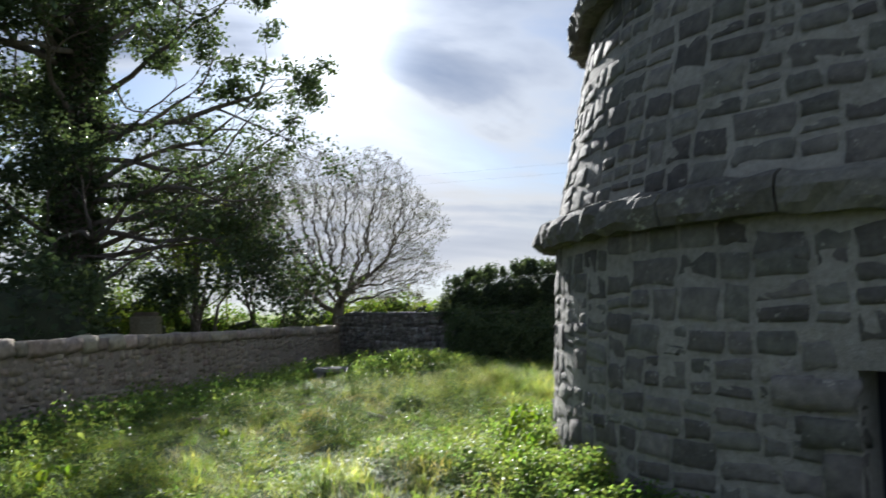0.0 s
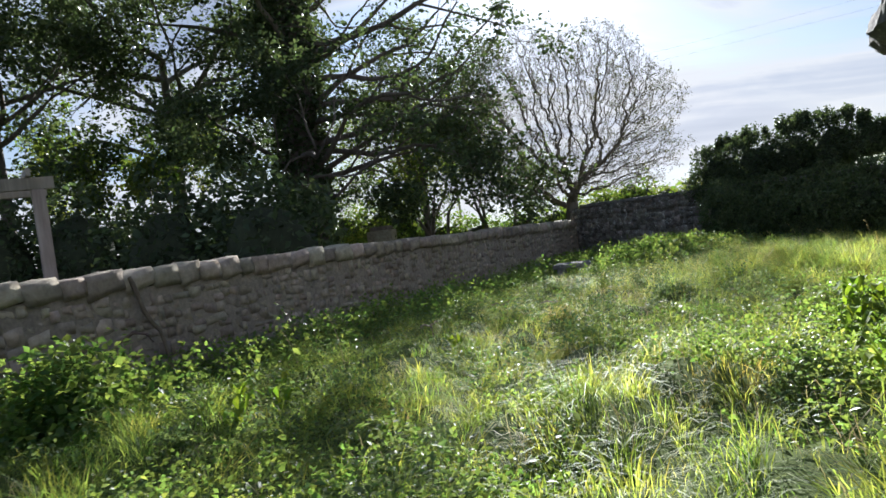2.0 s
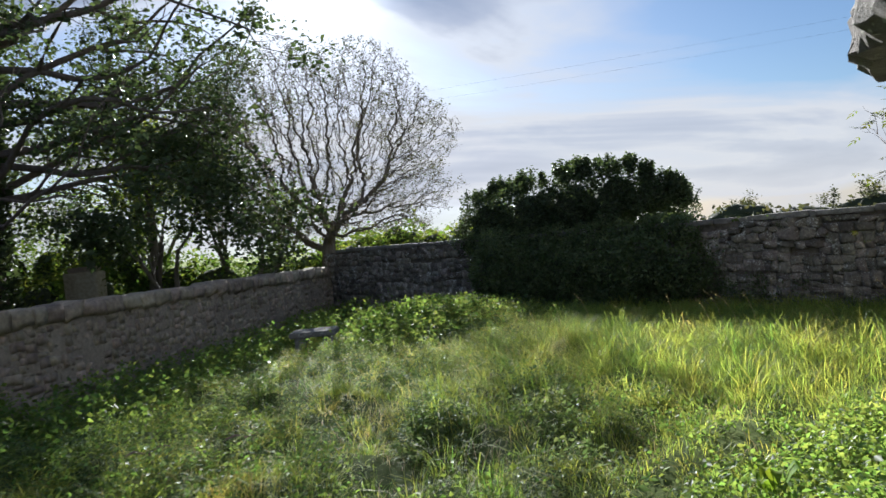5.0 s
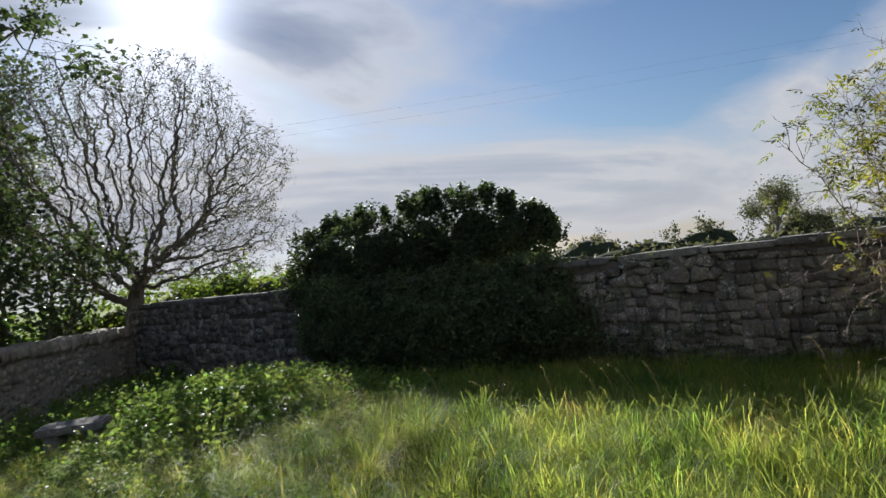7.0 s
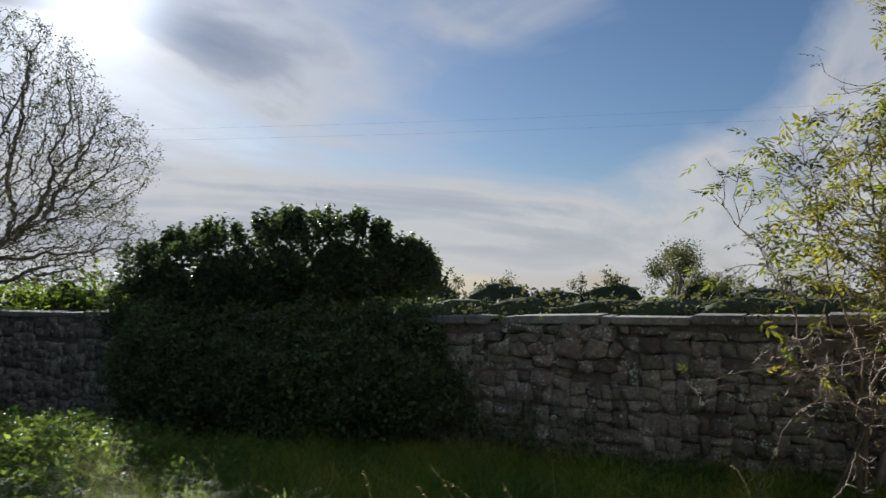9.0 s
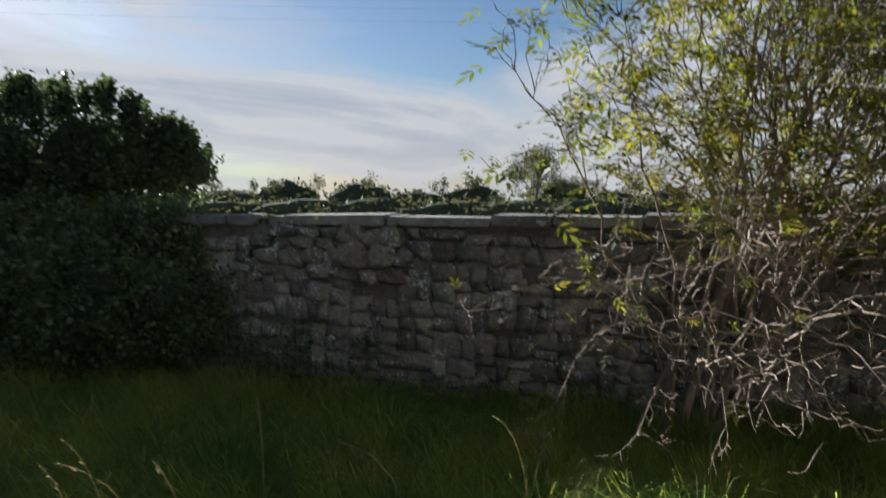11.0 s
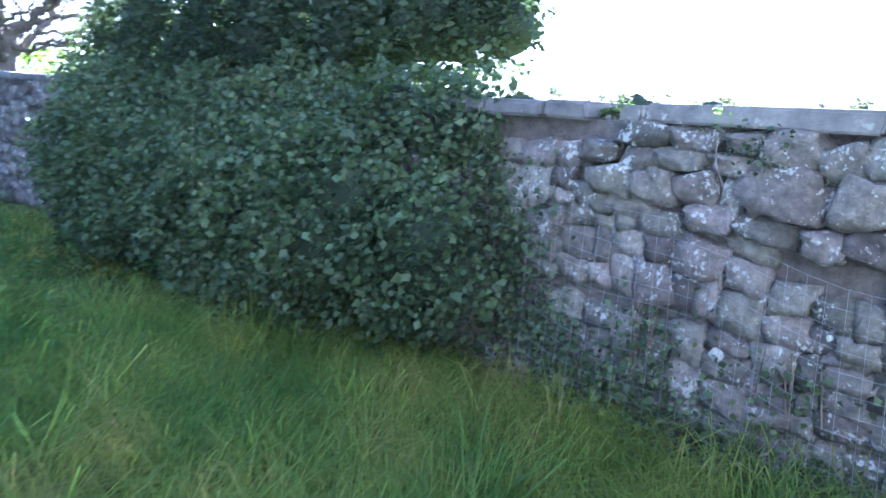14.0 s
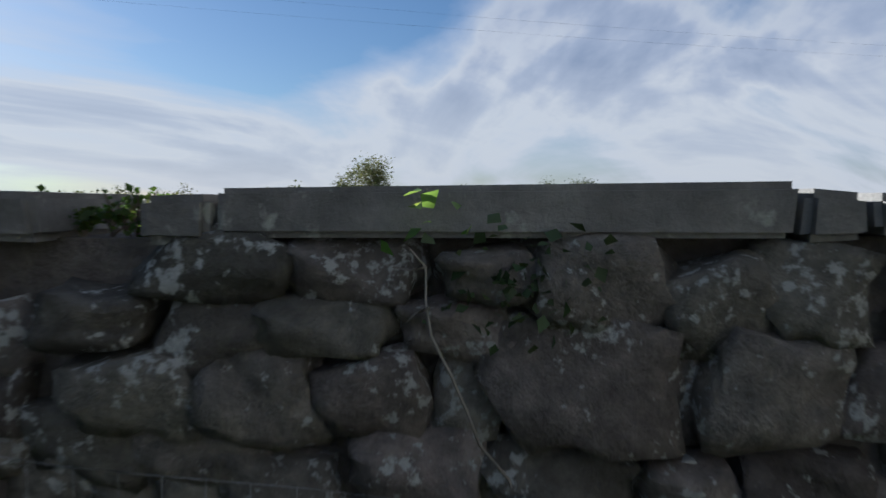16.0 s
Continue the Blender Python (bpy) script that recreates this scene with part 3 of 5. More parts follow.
def build_tower():
    tower = thing("dovecote_tower", "round battered stone dovecote with projecting string courses", "tower", (*TOWER, 0))
    steps = 120
    vs, fs = [], []
    zs = [-0.4, 0.0, 0.35, 0.7, DOOR_TOP, 1.6, 2.1, 2.4, 2.9, 3.4, 3.95, 4.25, 4.8, 5.5, 6.6]
    angles = [radians(DOOR_A0 + (DOOR_A1 - DOOR_A0) * k / 6) for k in range(7)] + [radians(DOOR_A1 + (360 - (DOOR_A1 - DOOR_A0)) * k / steps) for k in range(1, steps)]
    na = len(angles)
    for z in zs:
        for a in angles:
            vs.append((tower_r(z) * math.cos(a), tower_r(z) * math.sin(a), z))
    for i in range(len(zs) - 1):
        for k in range(na):
            if i < 4 and k < 6:
                continue
            k2 = (k + 1) % na
            fs.append((i * na + k, i * na + k2, (i + 1) * na + k2, (i + 1) * na + k))
    fs.append(tuple((len(zs) - 1) * na + k for k in range(na)))
    # reveals of the doorway
    base = len(vs)
    for k in (0, 6):
        for i in range(5):
            vs.append((3.35 * math.cos(angles[k]), 3.35 * math.sin(angles[k]), zs[i]))
    for i in range(4):
        fs.append((i * na, (i + 1) * na, base + i + 1, base + i))
        fs.append((i * na + 6, base + 5 + i, base + 6 + i, (i + 1) * na + 6))
    fs.append((4 * na, 4 * na + 1, 4 * na + 2, 4 * na + 3, 4 * na + 4, 4 * na + 5, 4 * na + 6, base + 9, base + 4))
    mesh_object("wall", vs, fs, M_TMORTAR, tower, "lime mortar between dark stones")
    # the door leaf, set back in its opening
    mid = radians((DOOR_A0 + DOOR_A1) / 2)
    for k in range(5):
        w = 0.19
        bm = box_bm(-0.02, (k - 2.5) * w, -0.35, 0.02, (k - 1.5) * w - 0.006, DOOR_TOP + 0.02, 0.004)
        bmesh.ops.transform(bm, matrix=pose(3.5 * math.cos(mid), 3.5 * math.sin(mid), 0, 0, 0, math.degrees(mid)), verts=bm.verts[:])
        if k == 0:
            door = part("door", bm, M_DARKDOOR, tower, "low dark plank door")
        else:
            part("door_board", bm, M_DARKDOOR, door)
    # stones
    rocks = rock_meshes(18, M_TSTONE, 4, 0.13, 0.14, 2, 0.4)
    r = random.Random(3)
    near, far = [], []
    gap = 0.04
    for z0, z1 in ((-0.25, 2.08), (2.42, 4.42), (4.75, 6.5)):
        for mid, z2, w, h in rubble_layout(radians(-225) * 4.0, radians(-100) * 4.0, z0, z1, r, (0.62, 0.3), (0.2, 0.125)):
            a = mid / 4.0
            if DOOR_A0 - 2.2 < math.degrees(a) < DOOR_A1 + 2 and z2 < DOOR_TOP + 0.2:
                continue
            rad = tower_r(z2)
            lean = -math.degrees(math.atan((tower_r(z2 + 0.15) - tower_r(z2)) / 0.15)) if z2 < 4.25 else 11
            m = pose((rad - 0.054) * math.cos(a), (rad - 0.054) * math.sin(a), z2, 0, -lean, math.degrees(a)) @ pose(0, 0, 0, r.uniform(-6, 6), 0, 0)
            m = m @ Matrix.Diagonal((r.uniform(0.105, 0.135), w * rad / 4.0 - gap, h - gap, 1))
            (near if -212 < math.degrees(a) < -128 and z2 < 3.9 and len(near) < 420 else far).append(m)
    # quoins and lintel of the doorway
    for z2, h, w in ((0.12, 0.3, 0.3), (0.45, 0.3, 0.22), (0.72, 0.2, 0.34), (0.95, 0.22, 0.5)):
        a = radians(DOOR_A0) - (w / 2) / 4.05
        near.append(pose(3.99 * math.cos(a), 3.99 * math.sin(a), z2, 0, 0, math.degrees(a)) @ Matrix.Diagonal((0.2, w, h * 0.95, 1)))
    near.append(pose(4.0 * math.cos(mid), 4.0 * math.sin(mid), DOOR_TOP + 0.16, 0, 0, math.degrees(mid)) @ Matrix.Diagonal((0.2, 1.5, 0.28, 1)))
    stone_parts(rocks, near, tower)
    joined_rocks("upper_stones", rock_meshes(18, M_TSTONE_ISLE, 4, 0.13, 0.14, 1, 0.4), far, M_TSTONE_ISLE, tower)["kind"] = "stuff"
    # string courses of single slabs with a rounded nose
    for z0, z1, ri, ro in ((2.1, 2.38, 3.7, 4.2), (4.44, 4.72, 3.3, 3.77)):
        a = -228.0
        while a < 128:
            da = r.uniform(7, 13) if a < -95 else 20
            bm = bmesh.new()
            prof = [(ri, z0 + 0.01), (ro - 0.05, z0), (ro - 0.005, z0 + 0.06), (ro, z0 + 0.16), (ro - 0.05, z1 - 0.04), (ro - 0.16, z1 + 0.005), (ri, z1 + 0.03)]
            rows = []
            dr = r.uniform(-0.015, 0.015)
            n = 9
            for k in range(n + 1):
                w = radians(a + (da - 0.25) * k / n)
                rows.append([bm.verts.new(((p + dr + noise.noise((w * 22, q * 9, z0)) * 0.07) * math.cos(w), (p + dr + noise.noise((w * 22, q * 9, z0)) * 0.07) * math.sin(w), q + noise.noise((w * 19, p * 5, 3)) * 0.045)) for p, q in prof])
            for k in range(n):
                for j in range(len(prof)):
                    j2 = (j + 1) % len(prof)
                    bm.faces.new((rows[k][j], rows[k][j2], rows[k + 1][j2], rows[k + 1][j]))
            bm.faces.new(rows[0])
            bm.faces.new(rows[-1][::-1])
            bmesh.ops.recalc_face_normals(bm, faces=bm.faces[:])
            part("course_slab", bm, M_TCOURSE, tower)
            a += da


build_tower()


# ---- trees ----
def grow(runs, tips, p, d, length, radius, level, r, bend=0.25, split=(2, 4), up=0.1, shrink=0.66, angle=38, last=0, thin=0.004):
    """A limb with a wandering line, and its branches; tips gather the ends of the finest twigs."""
    n = 5
    pts, q, dd = [p.copy()], p.copy(), d.copy()
    for i in range(n):
        dd = (dd + Vector((r.gauss(0, bend), r.gauss(0, bend), r.gauss(0, bend) + up)) * 0.5).normalized()
        q = q + dd * (length / n)
        pts.append(q.copy())
    end = radius * (0.55 if level > last else 0.35)
    sides = 7 if radius > 0.08 else 5 if radius > 0.03 else 3
    runs.append((pts, [radius + (end - radius) * i / n for i in range(n + 1)], sides))
    if level <= last:
        tips.extend(pts[2:])
        return
    for k in range(r.randint(*split)):
        at = 1.0 if k == 0 else r.uniform(0.4, 1.0)
        i = min(n, max(1, round(at * n)))
        a = radians(r.uniform(0.5, 1.3) * angle * (0.5 if k == 0 else 1))
        side = dd.orthogonal().normalized()
        side = Matrix.Rotation(r.uniform(0, 6.283), 3, dd) @ side
        nd = (dd * math.cos(a) + side * math.sin(a)).normalized()
        rad = max(thin, (radius + (end - radius) * i / n) * (0.8 if k == 0 else r.uniform(0.45, 0.65)))
        grow(runs, tips, pts[i], nd, length * shrink * r.uniform(0.8, 1.15), rad, level - 1, r, bend, split, up, shrink, angle, last, thin)


def scatter(tips, count, spread, seed):
    r = np.random.default_rng(seed)
    t = np.array([tuple(p) for p in tips])
    return t[r.integers(0, len(t), count)] + r.standard_normal((count, 3)) * spread


def colonize(attract, start, step, reach, kill, rounds, seed, crook=0.4):
    """Branches that grow towards scattered points of light: nodes and the node that each one springs from."""
    r = np.random.default_rng(seed)
    nodes = [np.array(p, dtype=float) for p in start]
    parent = [-1] + list(range(len(start) - 1))
    pts = np.array(nodes)
    dist = np.linalg.norm(attract[:, None] - pts[None], axis=2)
    near, gap = dist.argmin(1), dist.min(1)
    alive = np.ones(len(attract), dtype=bool)
    kids = [0] * len(nodes)
    for k in range(rounds):
        use = alive & (gap < reach)
        if not use.any():
            break
        fresh = []
        way = attract[use] - np.array(nodes)[near[use]]
        way /= np.linalg.norm(way, axis=1)[:, None]
        total = np.zeros((len(nodes), 3))
        np.add.at(total, near[use], way)
        for i in np.unique(near[use]):
            if kids[i] > 2:
                continue
            kids[i] += 1
            kids.append(0)
            d = total[i] / (np.linalg.norm(total[i]) + 1e-9) + r.normal(0, crook, 3)
            fresh.append(nodes[i] + step * d / np.linalg.norm(d))
            parent.append(int(i))
        if not fresh:
            break
        base = len(nodes)
        nodes.extend(fresh)
        d2 = np.linalg.norm(attract[:, None] - np.array(fresh)[None], axis=2)
        closer = d2.min(1) < gap
        near = np.where(closer, d2.argmin(1) + base, near)
        gap = np.minimum(gap, d2.min(1))
        alive &= gap > kill
    return nodes, parent


def branch_runs(nodes, parent, tip, power=2.4):
    """Tapered runs along the branches, each following its thickest child, and the ends."""
    kids = [[] for _ in nodes]
    for i, p in enumerate(parent):
        if p >= 0:
            kids[p].append(i)
    rad = [0.0] * len(nodes)
    for i in range(len(nodes) - 1, -1, -1):
        rad[i] = tip if not kids[i] else sum(rad[k] ** power for k in kids[i]) ** (1 / power)
    runs, todo = [], [(0, None)]
    while todo:
        i, before = todo.pop()
        line = [i] if before is None else [before, i]
        while kids[line[-1]]:
            order = sorted(kids[line[-1]], key=lambda k: -rad[k])
            todo.extend((k, line[-1]) for k in order[1:])
            line.append(order[0])
        widths = [rad[k] for k in line]
        if before is not None:
            widths[0] = widths[1]
        runs.append(([Vector(nodes[k]) for k in line], widths, 7 if widths[0] > 0.08 else 5 if widths[0] > 0.03 else 3))
    return runs, [nodes[i] for i in range(len(nodes)) if not kids[i]]


def crown_cloud(count, centre, radii, seed, hollow=0.35, floor_z=0.0):
    """Points inside a lumpy dome, denser towards its outside."""
    r = np.random.default_rng(seed)
    d = r.standard_normal((count * 2, 3))
    d /= np.linalg.norm(d, axis=1)[:, None]
    lump = 1 + 0.07 * np.sin(d[:, 0] * 6 + 1) * np.sin(d[:, 2] * 5) + 0.05 * np.sin(d[:, 0] * 13 + d[:, 2] * 11)
    p = np.array(centre) + d * np.array(radii) * (lump * (hollow + (1 - hollow) * r.random(count * 2) ** 0.55))[:, None]
    return p[p[:, 2] > floor_z][:count]


def build_bare_tree():
    base = Vector((-4.5, 30.4, ground_z(-4.5, 30.4)))
    tree = thing("round_crowned_tree", "small bare-looking round-crowned tree with many forked limbs", "tree", base)
    cloud = crown_cloud(8200, (0.1, 0.0, 4.7), (4.5, 3.2, 3.95), 21, 0.5, 2.2)
    cloud = np.concatenate([cloud, crown_cloud(700, (0.4, 0, 3.3), (4.3, 3.0, 1.7), 22, 0.6, 1.9)])
    start = [(0, 0, -0.2), (0.02, 0, 0.3), (0.06, 0, 0.8), (0.1, 0, 1.3), (0.14, 0, 1.75)]
    nodes, parent = colonize(cloud, start, 0.15, 3.4, 0.185, 120, 23, 0.36)
    runs, ends = branch_runs(nodes, parent, 0.0065, 2.2)
    r = random.Random(24)
    sprigs = []
    ends = [p for p in ends if math.hypot((p[0] - 0.1) / 4.5, p[1] / 3.2, (p[2] - 4.7) / 3.95) > 0.62]
    for p in ends:
        for k in range(2):
            d = Vector((r.gauss(0, 1), r.gauss(0, 1), r.gauss(0.3, 1))).normalized()
            p = Vector(p)
            runs.append(([p, p + d * 0.1, p + d * 0.2 + Vector((0, 0, 0.03))], [0.006, 0.005, 0.003], 3))
            sprigs.extend([p, p + d * 0.1, p + d * 0.2])
    tubes_object("branchwork", runs, M_BARK, tree)
    leaves_object("crown", scatter(sprigs, 22000, 0.06, 3), 0.055, M_FARLEAF, tree, "sparse small brown-green leaves", seed=4)


def clump_points(centres, per, spread, seed):
    r = np.random.default_rng(seed)
    c = np.repeat(np.array(centres), per, axis=0)
    d = r.standard_normal((len(c), 3))
    d /= np.linalg.norm(d, axis=1)[:, None]
    return c + d * (r.random(len(c))[:, None] ** 0.45) * np.array(spread)


def build_big_tree():
    base = Vector((-13.2, 25.9, -0.4))
    tree = thing("evergreen_oak", "huge dark evergreen tree with ivy-clad trunk", "tree", base)
    r = random.Random(8)
    runs, tips = [], []
    runs.append(([Vector((0, 0, -0.3)), Vector((0, 0, 2)), Vector((0.15, 0, 5)), Vector((0.3, 0, 9)), Vector((0.4, 0, 17))], [0.8, 0.72, 0.66, 0.55, 0.25], 14))
    for k in range(34):
        z = r.uniform(3.0, 14.5)
        a = r.uniform(0, 6.283)
        d = Vector((math.cos(a), math.sin(a), r.uniform(-0.1, 0.5))).normalized()
        grow(runs, tips, Vector((0.2, 0, z)), d, r.uniform(3.2, 5.2), 0.12, 3, r, 0.45, (2, 3), 0.05, 0.62, 38)
    # one long limb reaching towards the low sun
    grow(runs, tips, Vector((0.2, 0, 8.5)), Vector((0.95, 0, 0.22)).normalized(), 6.4, 0.13, 3, r, 0.4, (2, 3), 0.0, 0.55, 34)
    grow(runs, tips, Vector((0.2, 0, 6.2)), Vector((0.95, -0.1, 0.1)).normalized(), 6.0, 0.13, 3, r, 0.4, (2, 3), 0.0, 0.55, 34)
    tubes_object("trunk", runs, M_BARK, tree)
    cl = [tuple(p) for p in tips if r.random() < 0.7]
    thick = [p for p in cl if p[0] <= 3.0 or p[2] <= 5.0]
    thin = [p for p in cl if p[0] > 3.0 and p[2] > 9.4]
    gappy = [p for p in cl if p[0] > 3.0 and 5.0 < p[2] <= 9.4]
    pts = np.concatenate([clump_points(thick, 62, (0.95, 0.95, 0.6), 12), clump_points(thin, 34, (0.5, 0.5, 0.34), 14), clump_points(gappy, 8, (0.5, 0.5, 0.3), 15)])
    leaves_object("crown", pts, 0.16, M_EVERGREEN, tree, seed=13, aspect=0.6)
    # ivy thickly round the trunk
    n = 16000
    g = np.random.default_rng(5)
    a, z = g.uniform(0, 6.283, n), g.uniform(-0.2, 15, n)
    rad = 0.86 + 0.1 * np.sin(a * 3 + z) + 0.1 * g.standard_normal(n)
    leaves_object("ivy", np.stack([0.02 * z + rad * np.cos(a), rad * np.sin(a), z], 1), 0.15, M_EVERGREEN, tree, "dense ivy round the trunk", seed=6, aspect=0.8)


def build_small_tree(x, y, tall, seed, lean=0.0, leaf=0.1, count=2500, dense=4):
    base = Vector((x, y, ground_z(x, y)))
    tree = thing("slender_tree", "slender leafy tree with thin forked stems behind the wall", "tree", base, group="trees behind the garden wall")
    r = random.Random(seed)
    runs, tips = [], []
    for k in range(2):
        grow(runs, tips, Vector((r.uniform(-0.2, 0.2), r.uniform(-0.2, 0.2), -0.2)), Vector((lean + r.uniform(-0.25, 0.25), r.uniform(-0.2, 0.2), 1)).normalized(), tall * 0.42, 0.11, dense, r, 0.22, (2, 4), 0.12, 0.64, 36)
    tubes_object("branchwork", runs, M_BARK, tree)
    leaves_object("crown", scatter(tips, count, 0.14, seed), leaf, M_THICKET, tree, seed=seed, aspect=0.6)


def leaf_mass(name, label, category, boxes, count, size, mat, seed, core=0.72, part_names=("foliage", "inner_growth"), aspect=0.6, group="", face=None):
    """A shrub or thicket: leaves over lumpy ellipsoids, with dark solid cores for the shade inside. boxes: centre and
    radii.
    """
    ob = thing(name, label, category, (boxes[0][0], boxes[0][1], ground_z(boxes[0][0], boxes[0][1])), group)
    o = np.array(ob.location)
    r = np.random.default_rng(seed)
    area = np.array([b[3] * b[4] + b[3] * b[5] + b[4] * b[5] for b in boxes])
    area = np.where(np.array([b[3] for b in boxes]) < 0.2, area * 2.0, area)  # shoots are dense
    pick = r.choice(len(boxes), count, p=area / area.sum())
    b = np.array(boxes)[pick]
    d = r.standard_normal((count, 3))
    d /= np.linalg.norm(d, axis=1)[:, None]
    if face is not None:  # growth is thickest on the open side
        d = np.where((d @ np.array(face) < -0.35)[:, None], -d, d)
    lump = 1 + 0.16 * np.sin(d[:, 0] * 5 + b[:, 0] * 3) * np.sin(d[:, 2] * 6 + b[:, 1]) + 0.1 * np.sin(d[:, 1] * 11 + d[:, 2] * 9)
    rad = lump * (0.7 + 0.36 * r.random(count) ** 0.7)
    rad = np.where(b[:, 3] < 0.2, r.random(count) ** 0.6, rad)
    p = b[:, :3] + d * b[:, 3:] * rad[:, None]
    p = p[p[:, 2] > height(p[:, 0], p[:, 1]) - 0.05]
    leaves_object(part_names[0], p - o, size, mat, ob, seed=seed + 1, aspect=aspect)
    # added solid cores, coloured dark as the shade between the leaves
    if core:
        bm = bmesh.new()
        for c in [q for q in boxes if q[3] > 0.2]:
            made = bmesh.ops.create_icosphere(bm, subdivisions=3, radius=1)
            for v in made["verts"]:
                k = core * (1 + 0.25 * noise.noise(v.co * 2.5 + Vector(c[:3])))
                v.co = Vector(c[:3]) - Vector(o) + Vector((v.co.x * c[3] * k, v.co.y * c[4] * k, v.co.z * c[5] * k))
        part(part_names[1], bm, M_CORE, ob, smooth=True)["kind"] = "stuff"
    return ob


def build_leafy_tree(x, y, tall, seed, count, mat, label):
    base = Vector((x, y, ground_z(x, y)))
    tree = thing("leafy_tree", label, "tree", base, group="trees behind the garden wall")
    r = random.Random(seed)
    runs, tips = [], []
    runs.append(([Vector((0, 0, -0.3)), Vector((0.1, 0, tall * 0.3)), Vector((0.0, 0.1, tall * 0.62))], [tall * 0.02, tall * 0.015, tall * 0.009], 8))
    for k in range(16):
        z = tall * r.uniform(0.32, 0.64)
        a = r.uniform(0, 6.283)
        grow(runs, tips, Vector((0.05, 0.02, z)), Vector((math.cos(a), math.sin(a), r.uniform(0.1, 0.9))).normalized(), tall * r.uniform(0.2, 0.3), tall * 0.008, 3, r, 0.3, (2, 4), 0.05, 0.64, 40)
    tubes_object("branchwork", runs, M_BARK, tree)
    leaves_object("crown", scatter(tips, count, tall * 0.022, seed), 0.115 if tall < 12 else 0.19, mat, tree, seed=seed, aspect=0.6)


build_bare_tree()
build_big_tree()
build_leafy_tree(-11.0, 32.4, 10.0, 201, 13000, M_EVERGREEN, "tall dark leafy tree with slender trunk beyond the wall")
build_leafy_tree(-20.5, 28.5, 16.0, 202, 26000, M_EVERGREEN, "tall dark leafy tree with wide crown beyond the wall")
build_leafy_tree(-24.0, 23.0, 14.0, 203, 24000, M_EVERGREEN, "dark leafy tree beside the pergola")
build_leafy_tree(-13.2, 36.5, 9.0, 204, 10000, M_THICKET, "sunlit leafy tree far behind the wall")
for args in ((-10.6, 31.5, 6.5, 31), (-8.4, 32.5, 6.0, 33, 0.15), (-9.3, 29.8, 5.0, 34, -0.2, 0.1, 2000), (-7.2, 31.2, 4.6, 36, 0.2, 0.09, 1800), (-21.5, 30.0, 8.0, 38, 0.0, 0.14, 5000), (-12.2, 35.0, 8.5, 39, 0.2, 0.14, 4500), (-26.0, 27.0, 9.0, 40, 0, 0.16, 6000), (-19.0, 24.0, 7.0, 41, 0.1, 0.14, 5000)):
    build_small_tree(*args)
# evergreen shrub behind and over the boundary wall
SHRUB = [(0.75, 24.4, 1.35, 0.95, 0.8, 1.05), (1.7, 23.5, 1.5, 0.95, 0.8, 1.0), (2.5, 22.75, 1.6, 0.9, 0.8, 1.0), (3.25, 22.0, 1.7, 0.75, 0.7, 0.9), (3.85, 21.4, 1.75, 0.62, 0.55, 0.52), (4.3, 20.95, 1.68, 0.36, 0.34, 0.33), (2.0, 23.2, 0.3, 1.5, 1.3, 0.9)]
shoots = random.Random(52)
for k in range(90):  # upright shoots along the top
    f = shoots.uniform(0, 1)
    SHRUB.append((0.4 + 4.1 * f + shoots.uniform(-0.1, 0.1), 24.85 - 4.1 * f + shoots.uniform(-0.3, 0.3), float(np.interp(f, [0, 0.15, 0.5, 0.75, 0.9, 1], [2.2, 2.42, 2.55, 2.56, 2.12, 1.8])) + shoots.uniform(-0.12, 0.06), 0.07, 0.07, shoots.uniform(0.16, 0.32)))
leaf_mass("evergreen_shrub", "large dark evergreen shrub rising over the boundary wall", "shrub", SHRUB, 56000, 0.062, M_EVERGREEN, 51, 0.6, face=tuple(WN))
# ivy hanging down the face of the boundary wall
IVY = []
for i in range(8):
    s = -1.3 - 0.62 * i
    p = wall_frame(s, 0.12 + 0.22 * (i > 0), 0.3)
    IVY.append((p.x, p.y, 0.25 + 0.12 * math.sin(i * 2.0), 0.62, 0.62, (0.62 + 0.05 * i) + 0.12 * math.sin(i)))
for i in range(10):
    s = -1.3 - 0.58 * i
    p = wall_frame(s, -0.1, 0)
    IVY.append((p.x, p.y, 1.06 + 0.06 * math.sin(i * 2.7), 0.36, 0.36, 0.34))
leaf_mass("wall_ivy", "thick dark ivy and bramble covering the wall face", "ivy", IVY, 62000, 0.046, M_IVY, 53, 0.55, aspect=0.75, face=tuple(WN))
# thicket beyond the low wall
THICK = [(-9.5 - 1.9 * k, 17.0 + 1.2 * k + 1.2 * math.sin(k * 2.3), 0.8, 1.9, 1.3, 2.1 + 0.5 * math.sin(k)) for k in range(10)]
THICK += [(-17.5 - 2.0 * k, 19.5 - 1.2 * k, 1.1, 1.9, 1.6, 2.7 + 0.4 * math.sin(k * 2.1)) for k in range(6)]
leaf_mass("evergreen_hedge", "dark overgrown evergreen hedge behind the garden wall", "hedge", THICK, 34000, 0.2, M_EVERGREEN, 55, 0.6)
LOWTH = [(-17.2 + 1.2 * k, 34.2 + 0.6 * math.sin(k * 1.3), 0.8, 1.3, 1.0, 2.2 + 0.4 * math.sin(k * 2.3)) for k in range(5)] + [(-17.5 + 1.5 * k, 28.4 + 0.5 * math.sin(k * 2.1), 0.3, 1.2, 0.8, 1.2 + 0.3 * math.sin(k * 1.9)) for k in range(5)] + [(-13.5 + 1.6 * k, 33.0 + 0.8 * math.sin(k * 1.7), 0.4, 1.5, 1.0, 1.1 + 0.35 * math.sin(k * 1.3)) for k in range(9)]
leaf_mass("sunlit_thicket", "sunlit yellow-green thicket behind the garden wall", "bushes", LOWTH, 32000, 0.13, M_THICKET, 57, 0.5)
